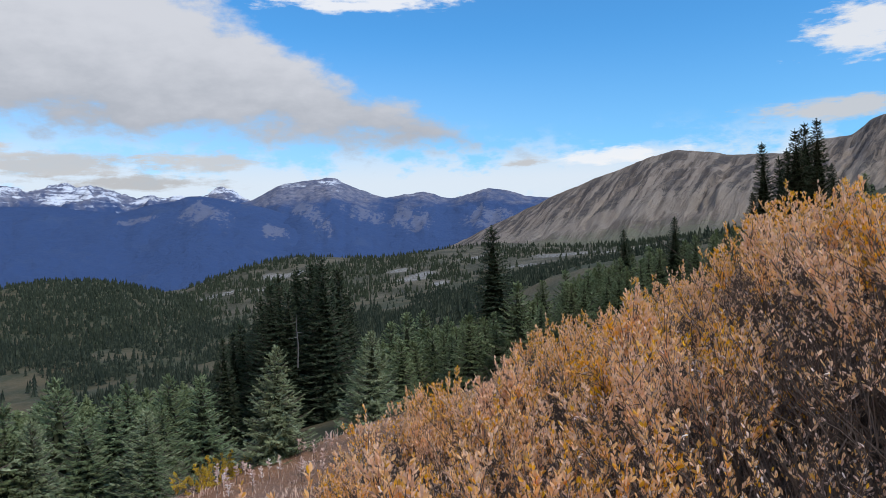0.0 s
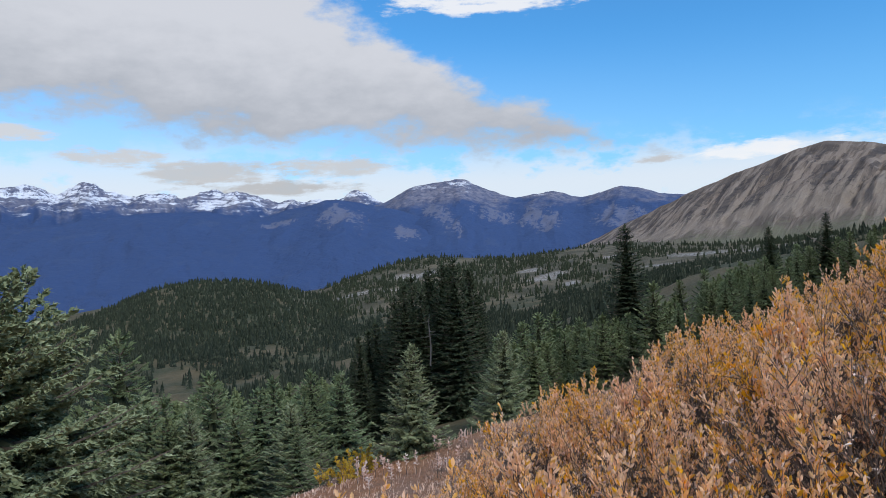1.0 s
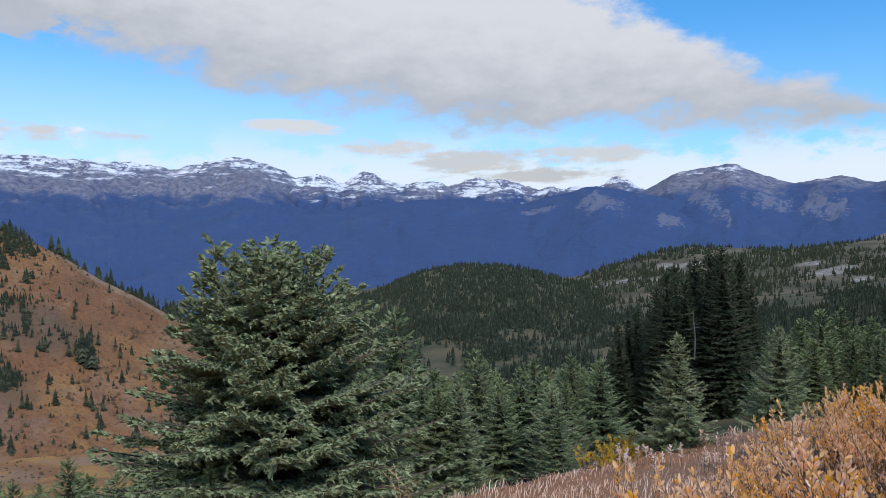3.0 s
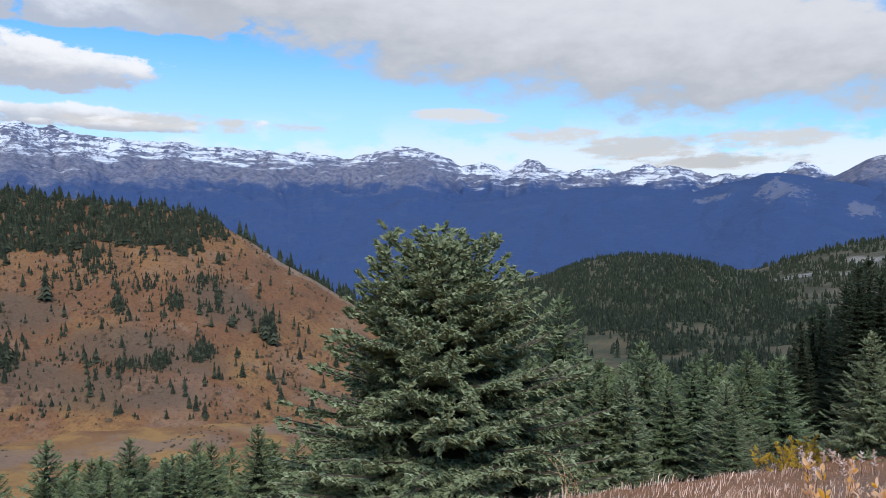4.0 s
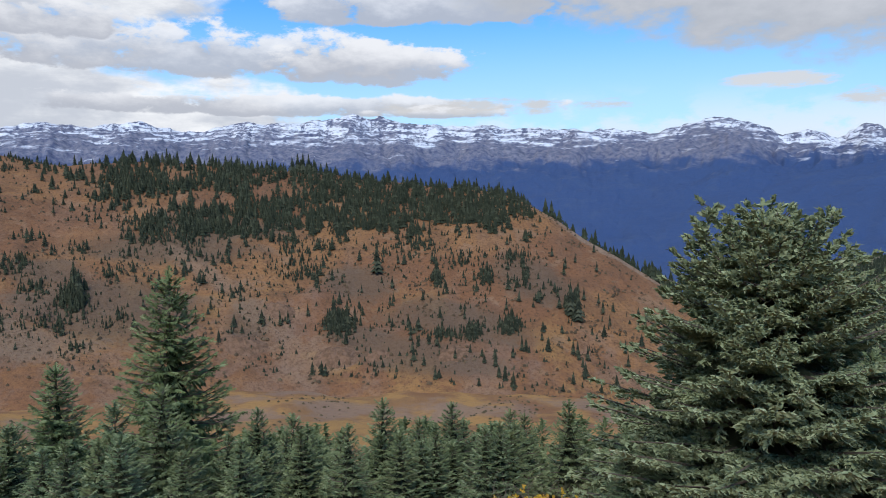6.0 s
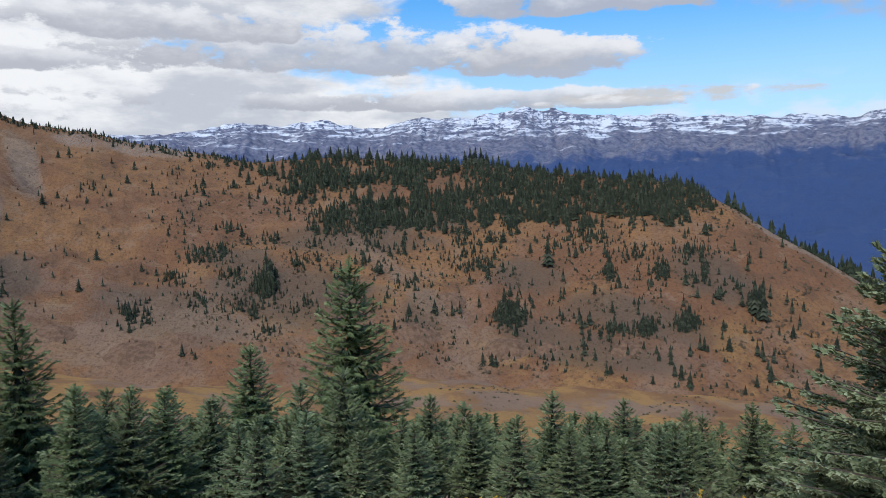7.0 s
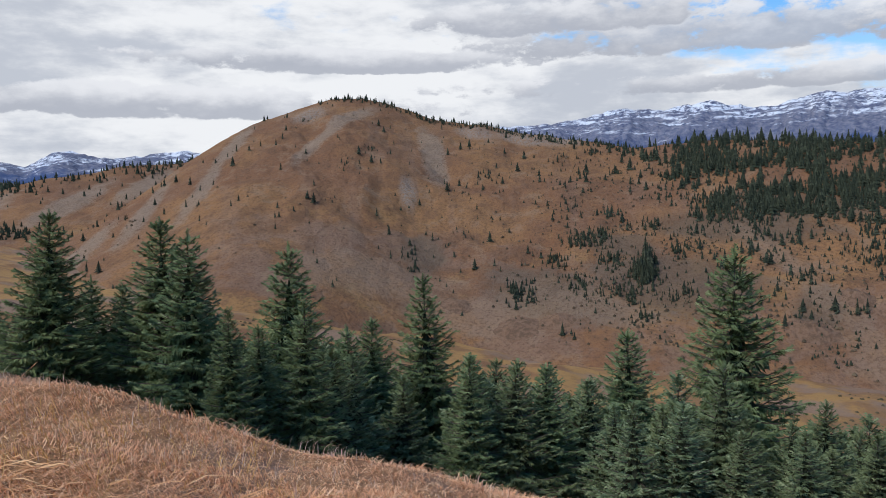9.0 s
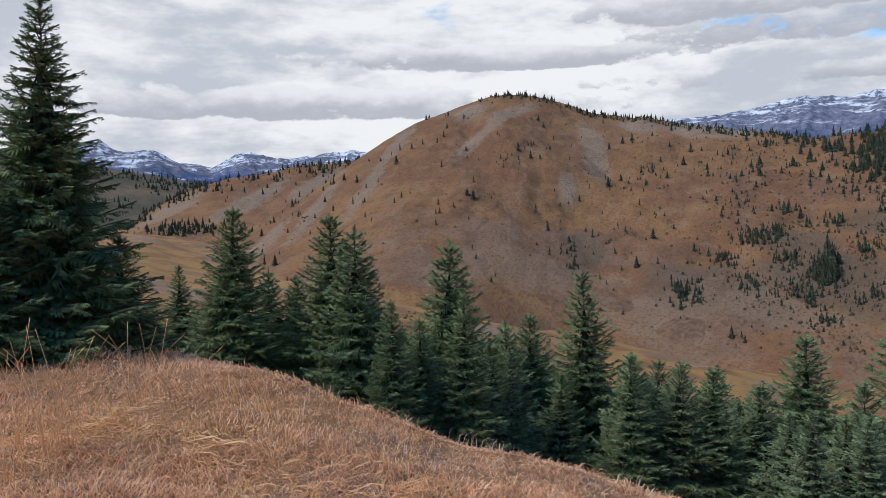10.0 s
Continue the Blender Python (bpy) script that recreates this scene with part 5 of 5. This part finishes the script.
for attempt in range(6000):
    az, r = rng.uniform(-62, 12), 2.4 + 7.1 * rng.random() ** 1.15
    limit = min(np.interp(q, [-62, -30, -22, -17, -10, 0, 4, 10, 13], [5.0, 4.4, 4.3, 0.2, -3.6, -6.9, -9.0, -12.0, -15.5]) for q in (az, az + math.degrees(0.3 / r)))
    z = float(ground_z(az, r))
    room = EYE + r * math.tan(radians(limit)) - z
    if room < 0.22 or r > np.interp(az, [-62, -10, 4, 12], [9.5, 9.5, 7.0, 4.0]):
        continue
    x, y = xy(az, r)
    bare = attempt % 8 == 0 or (r < 3.6 and -40 < az < -7 and attempt % 3 == 0)
    gap = 0.28 if bare else 0.42 + 0.045 * r
    if len(shrubs) >= 215 or any((x - sx) ** 2 + (y - sy) ** 2 < (gap * (0.6 if sb != bare else 1.0)) ** 2 for sx, sy, sb in shrubs):
        continue
    shrubs.append((x, y, bare))
    proto = protos[5 + attempt % 2] if bare else protos[attempt % 5]
    k = min(0.9 if bare else 1.15, room / proto["top"]) * (rng.uniform(0.65, 1.0) if bare else rng.uniform(0.82, 1.03))
    copy_thing(proto, pose(float(x), float(y), z - 0.03, 0, 0, rng.uniform(0, 360)) @ Matrix.Diagonal((max(k, 0.55), max(k, 0.55), k, 1)))
for p in protos:
    discard(p)


def grass(name, label, n, az0, az1, r0, r1, seed, h0, h1, lie, mat, wide=0.004, flat=0.0, patchy=0.0):
    """Dry blades, bent and partly laid over, as one mass; flat: how far they lie along the ground."""
    rng = np.random.default_rng(seed)
    az, r = rng.uniform(az0, az1, n), np.exp(rng.uniform(np.log(r0), np.log(r1), n))
    r = np.minimum(r, curve(az, AZS, PROFILE["brow_r"]) + 1.0 + rng.random(n))
    x, y = xy(az, r)
    if flat:
        r = np.minimum(r, curve(az, AZS, PROFILE["brow_r"]) - 0.9 - rng.random(n))
        x, y = xy(az, r)
    if patchy:
        keep = rng.random(n) < np.clip((fbm(x * 0.9, y * 0.9, 4, seed + 2) + 0.25) * 3 * patchy, 0.05, 1)
        az, r, x, y = az[keep], r[keep], x[keep], y[keep]
        n = len(r)
    B = np.stack([x, y, ground_z(az, r) - 0.015], 1)
    tuft = fbm(x * 2.2, y * 2.2, 3, seed)
    H = (h0 + (h1 - h0) * rng.random(n) ** 1.5) * np.clip(1 + tuft, 0.4, 1.7)
    flow = fbm(x * 0.7, y * 0.7, 3, seed + 5) * 5.0 + rng.normal(0, 0.35 if flat else 0.8, n)
    lean = lie * rng.uniform(0.3, 1.4, n)
    d = np.stack([np.cos(flow), np.sin(flow), 0 * flow], 1)
    side = np.stack([-np.sin(flow + 0.5), np.cos(flow + 0.5), 0 * flow], 1) * (wide * rng.uniform(0.6, 1.4, n) * (0.6 + 0.12 * r))[:, None]
    up = np.array([0, 0, 1.0])
    mid_ = B + d * (H * lean * 0.35)[:, None] + up * (H * 0.6)[:, None]
    tip = B + d * (H * np.minimum(lean, 1.5))[:, None] + up * (H * np.clip(1.0 - 0.45 * lean, 0.1, 1))[:, None]
    if flat:
        hump = rng.uniform(0.08, 0.2, n) * H
        mid_ = B + d * (H * 0.5)[:, None] + up * hump[:, None]
        tip = B + d * H[:, None] + up * (hump * rng.uniform(-0.3, 1.0, n))[:, None]
        tip[:, :2] += rng.normal(0, 0.03, (n, 2))
        side[:, 2] = wide * rng.normal(0, 0.6, n)
    V = np.stack([B - side, B + side, mid_ - side * 0.8, mid_ + side * 0.8, tip], 1).reshape(-1, 3)
    F = np.array([(0, 1, 3), (0, 3, 2), (2, 3, 4)])[None] + (np.arange(n) * 5)[:, None, None]
    return tagged(new(name, mesh(name, V, F.reshape(-1, 3), mat)), label, "grass", kind="stuff")


grass("dry_grass", "matted tan and russet dry grass on the slope", 120000, 84, 152, 1.4, 9, 51, 0.04, 0.11, 1.7, GRASS, 0.0025)
grass("dry_grass", "faded pinkish stalks standing in the matted grass", 5000, 84, 152, 1.6, 9, 56, 0.07, 0.15, 0.5, BROW_GRASS, 0.0016)
grass("dry_grass", "long straw-coloured grass laid flat in swirls", 40000, 108, 158, 1.4, 6.5, 53, 0.10, 0.28, 1.0, STRAW, 0.0030, 1.0, 1.3)
grass("dry_grass", "golden tufts of soft grass in the matted slope", 9000, 118, 152, 1.8, 6.5, 57, 0.10, 0.22, 1.0, GOLDEN, 0.0020, 0.0, 0.22)
grass("dry_grass", "pinkish dry grass along the brow of the slope", 44000, -12, 84, 1.5, 11, 52, 0.04, 0.12, 0.6, BROW_GRASS, 0.0024)
grass("dry_grass", "short dry grass behind the path", 16000, 152, 290, 1.2, 9, 54, 0.05, 0.18, 1.1, GRASS, 0.003)
grass("dry_grass", "short trodden dry grass along the path", 9000, -180, 180, 0.3, 2.2, 55, 0.04, 0.1, 1.2, GRASS, 0.003)


def heap_shape(seed):
    """A low heath cushion, 1 wide and 1 high, uneven."""
    rng = np.random.default_rng(seed)
    v, f = [(1.0, 0, 0)], []
    for k, (x, rad) in enumerate(((0.7, 0.3), (0.0, 0.5))):
        v += [(x * rng.uniform(0.8, 1.1), rad * rng.uniform(0.8, 1.2) * math.cos(p * 1.047 + k * 0.5), rad * rng.uniform(0.8, 1.2) * math.sin(p * 1.047 + k * 0.5)) for p in range(6)]
    for p in range(6):
        q = (p + 1) % 6
        f += [(0, 1 + p, 1 + q), (1 + p, 7 + p, 7 + q), (1 + p, 7 + q, 1 + q)]
    return np.array(v, float), np.array(f)


HEATH = material("heath_cushions", needles((0.075, 0.055, 0.035), (0.135, 0.09, 0.055), (0.16, 0.12, 0.075)), 0.9)
rng = np.random.default_rng(77)
P, A, S = scatter(3600, 48, 134, 108, hill="opposite_hill", s0=0.0, s1=1.0, weight=lambda a, s: np.clip((fbm(a * 0.7, s * 18, 4, 37) + 0.05) * 3, 0.06, 1) * np.clip((104 - a) / 14, 0.06, 1))
h = 0.12 + 0.5 * rng.random(len(P)) ** 2
tagged(new("heath", mesh("heath", *joined([spread(*heap_shape(k), P[k::3], np.array([0, 0, 1.0]) + rng.normal(0, 0.05, P[k::3].shape), h[k::3], h[k::3] * 1.7, rng.normal(0, 1, P[k::3].shape)) for k in range(3)]), HEATH)), "low grey-brown heath cushions on the hill", "heath", kind="stuff")
P, A, S = scatter(900, 46, 128, 109, 45, 150, weight=lambda a, r: np.clip((fbm(a * 0.5, r * 0.05, 4, 41) - 0.05) * 4, 0.04, 1))
h = rng.uniform(0.1, 0.32, len(P))
tagged(new("heath", mesh("heath", *joined([spread(*heap_shape(k), P[k::3], np.array([0, 0, 1.0]) + rng.normal(0, 0.05, P[k::3].shape), h[k::3], h[k::3] * 2.4, rng.normal(0, 1, P[k::3].shape)) for k in range(3)]), HEATH)), "low russet heath cushions on the valley floor", "heath", kind="stuff")

# larger single conifers on the hill
hill_conifers = []
for k in range(3):
    t = tagged(new("hill_conifer"), "small dark conifer standing alone on the russet hill", "conifer", "conifers on the hill")
    tv, tf = tiny_tree(7, 6, 50 + k)
    part("crown", mesh("crown", tv[:, [1, 2, 0]] * [0.55, 0.55, 1.0] + [0, 0, 0.04], tf, HILL_TREE), t)
    part("trunk", mesh("trunk", *tube([(0, 0, -0.1), (0, 0, 0.3), (0, 0, 0.9)], [0.03, 0.022, 0.008], 5), BARK, True), t)
    hill_conifers.append(t)
P, A, S = scatter(230, 50, 134, 110, hill="opposite_hill", s0=0.1, s1=0.98, weight=lambda a, s: np.clip(hill_trees(a, s) * 0.4 + 0.07, 0, 1))
for k, p in enumerate(P):
    z = rng.uniform(1.5, 3.6) * (0.72 if A[k] > 95 else 1.0)
    copy_thing(hill_conifers[k % 3], pose(*[float(c) for c in p], 0, 0, rng.uniform(0, 360)) @ Matrix.Diagonal((z * 0.85, z * 0.85, z, 1)))
for k, (az, s, z) in enumerate([(74.0, 0.985, 7.0), (74.4, 0.98, 7.6), (74.8, 0.985, 7.2), (75.2, 0.98, 6.4), (73.6, 0.985, 5.8), (79.1, 0.985, 5.4), (79.5, 0.98, 5.2), (77.0, 0.985, 4.6), (83.2, 0.985, 5.4), (83.9, 0.98, 5.8), (84.6, 0.985, 5.0), (61.5, 0.97, 5.0), (69.1, 0.40, 8.2), (71.6, 0.62, 6.0), (72.0, 0.61, 6.4), (54.6, 0.38, 8.0), (54.0, 0.37, 7.0), (60.8, 0.44, 5.0), (64.6, 0.40, 5.4), (72.4, 0.19, 6.2), (71.4, 0.18, 6.6), (90.1, 0.28, 6.2), (89.8, 0.26, 5.6)]):
    p = on("opposite_hill", np.array([az]), np.array([s]))[0]
    tagged(copy_thing(hill_conifers[k % 3], pose(*[float(c) for c in p], 0, 0, 50 * k) @ Matrix.Diagonal((z, z, z, 1))), "larger dark conifer standing out on the hill")
for t in hill_conifers:
    discard(t)


def mound(az, el, wide, high, seed):
    """A low earthen mound at the foot of the hill, steep towards the valley."""
    p = on("opposite_hill", np.array([az]), rise("opposite_hill", np.array([az]), np.array([el])))[0]
    q, a = np.meshgrid(np.linspace(0, 1, 12), np.linspace(0, 2 * math.pi, 33))
    lump = 1 + 0.35 * fbm(np.cos(a) * 1.5 + 9 * seed, np.sin(a) * 1.5, 3, seed)
    x, y = q * np.cos(a) * wide * lump, q * np.sin(a) * wide * 0.8 * lump
    t = radians(az)
    X, Y = p[0] + x * math.cos(t) - y * math.sin(t), p[1] + x * math.sin(t) + y * math.cos(t)
    ss, aa, HX, HY, HZ = SURFACE["opposite_hill"]
    col = np.clip(np.searchsorted(aa, np.degrees(np.arctan2(-X, Y))), 0, len(aa) - 1)
    base = np.array([np.interp(math.hypot(u, v), np.hypot(HX[:, c], HY[:, c]), HZ[:, c]) for u, v, c in zip(X.ravel(), Y.ravel(), col.ravel())]).reshape(X.shape)
    Z = base + high * (np.cos(q * math.pi) + 1) * 0.5 * (1 + 0.5 * fbm(x * 0.6, y * 0.6, 4, seed + 3)) - 0.06 * q
    V = np.stack([X, Y, Z], 2).reshape(-1, 3)
    return tagged(new("earth_mound", mesh("earth_mound", V, grid_faces(33, 12), MOUND, True)), "low bare mound of grey-brown earth and heath", "mound", "mounds at the foot of the hill")


MOUND = material("bare_earth", lambda g: (g.mix(g.map(g.noise(place(g), 0.9, 6, 0.7), 0.4, 0.62), (0.205, 0.122, 0.078), (0.13, 0.078, 0.048)), g.m("MULTIPLY", g.noise(place(g), 0.9, 6, 0.7), 0.5)))
for k, (az, el, wide, high) in enumerate([(72.2, -10.2, 5.5, 1.6), (79.0, -9.0, 5.0, 1.3), (69.2, -10.2, 3.5, 0.9), (76.2, -6.6, 4.5, 1.2), (99.5, -9.4, 6.0, 1.1), (96.4, -8.8, 5.0, 1.0), (104.0, -7.6, 4.5, 0.8), (63.5, -10.1, 4.0, 0.8)]):
    mound(az, el, wide, high, 700 + k)

# ---- small things by the path ----
GREY_WOOD = material("weathered_wood", lambda g: (g.mix(g.noise(place(g), 6.0, 5, 0.7), (0.06, 0.058, 0.055), (0.15, 0.145, 0.14)), None), 0.85)


def snag(az, r, low, high):
    x, y = xy(az, r)
    z0, z1 = EYE + r * math.tan(radians(low)), EYE + r * math.tan(radians(high))
    dead = tagged(new("dead_tree"), "bare grey dead trunk among dark firs", "dead tree")
    dead.location = (float(x), float(y), z0)
    h = z1 - z0
    part("trunk", mesh("trunk", *tube([(0, 0, 0), (0.05, 0, 0.4 * h), (-0.02, 0.03, 0.8 * h), (0.03, 0, h)], [0.038, 0.032, 0.02, 0.007], 7), GREY_WOOD, True), dead)
    rr = np.random.default_rng(3)
    for k in range(9):
        zz, a = h * rr.uniform(0.3, 0.92), rr.random() * 6.28
        ln = rr.uniform(0.2, 0.5)
        part("limb", mesh("limb", *tube([(0, 0, zz), (ln * 0.5 * math.cos(a), ln * 0.5 * math.sin(a), zz - 0.03), (ln * math.cos(a), ln * math.sin(a), zz - 0.02)], [0.014, 0.01, 0.004], 4), GREY_WOOD), dead)


snag(11.05, 34.5, -8.2, -4.3)


def seed_grass(az, r, n, h, seed, label):
    """A tuft of tall dry stalks with nodding seed heads."""
    rr = np.random.default_rng(seed)
    x, y = xy(az, r)
    tuft = tagged(new("grass_tuft"), label, "grass tuft", "tall grass tufts")
    tuft.location = (float(x), float(y), float(ground_z(az, r)) - 0.02)
    for k in range(n):
        a, reach, top = rr.random() * 6.28, rr.uniform(0.05, 0.45), h * rr.uniform(0.6, 1.1)
        u = np.linspace(0, 1, 6)
        o = rr.normal(0, 0.09, 2)
        path = np.stack([o[0] + reach * math.cos(a) * u ** 2, o[1] + reach * math.sin(a) * u ** 2, top * u - 0.12 * reach * u ** 3], 1)
        stalk = part("stalk", mesh("stalk", *tube(path, 0.0028 - 0.0016 * u, 3), STRAW), tuft)
        d = unit(path[-1] - path[-2])
        part("seed_head", mesh("seed_head", *spread(*FLUFF, path[-1:] - 0.02 * d, d[None], 0.07, 0.007), STRAW), stalk)


seed_grass(145.2, 5.2, 26, 0.72, 1, "tuft of tall dry grass with pale seed heads")
seed_grass(148.0, 4.8, 18, 0.7, 2, "tuft of tall dry grass leaning over")
seed_grass(139.0, 6.2, 9, 0.6, 3, "thin tuft of dry grass stalks")
seed_grass(33.0, 8.6, 8, 0.45, 4, "small tuft of greenish grass on the brow")


def plume(az, r, h, seed):
    """A withered herb with a woolly pale seed plume."""
    rr = np.random.default_rng(seed)
    x, y = xy(az, r)
    herb = tagged(new("withered_herb"), "withered herb with a woolly pinkish-white seed plume", "herb", "withered herbs on the brow")
    herb.location = (float(x), float(y), float(ground_z(az, r)) - 0.02)
    u = np.linspace(0, 1, 5)
    path = np.stack([rr.normal(0, 0.02) * u, rr.normal(0, 0.02) * u, h * u], 1)
    part("stalk", mesh("stalk", *tube(path, 0.004 - 0.002 * u, 4), STEM), herb)
    n = 18
    q = rr.uniform(0.45, 1.0, n)
    P = np.stack([0 * q, 0 * q, h * q], 1)
    D = np.stack([rr.normal(0, 1, n), rr.normal(0, 1, n), rr.uniform(0.3, 1.2, n)], 1)
    part("plume", mesh("plume", *spread(*FLUFF, P, D, 0.04, 0.016), CATKIN), herb, "woolly pale plume")


rr = np.random.default_rng(12)
for k in range(26):
    plume(rr.uniform(8.5, 17.5), rr.uniform(7.6, 9.6), rr.uniform(0.14, 0.27), 400 + k)

# yellow dwarf willows below the brow
low = [willow(500 + k, 0.3, 0.6, 24, 0.035, YELLOW) for k in range(2)]
for k, (az, r, s) in enumerate([(17.2, 9.6, 0.75), (18.6, 9.8, 0.65), (16.0, 10.2, 0.7), (61, 8.6, 0.6), (58, 8.8, 0.55), (77, 7.6, 0.5)]):
    x, y = xy(az, r)
    ob = copy_thing(low[k % 2], pose(float(x), float(y), float(ground_z(az, r)) - 0.03, 0, 0, 70 * k) @ Matrix.Diagonal((s, s, s, 1)))
    tagged(ob, "low dwarf willow with bright yellow leaves on the brow", "shrub", "yellow dwarf willows")
for p in low:
    discard(p)
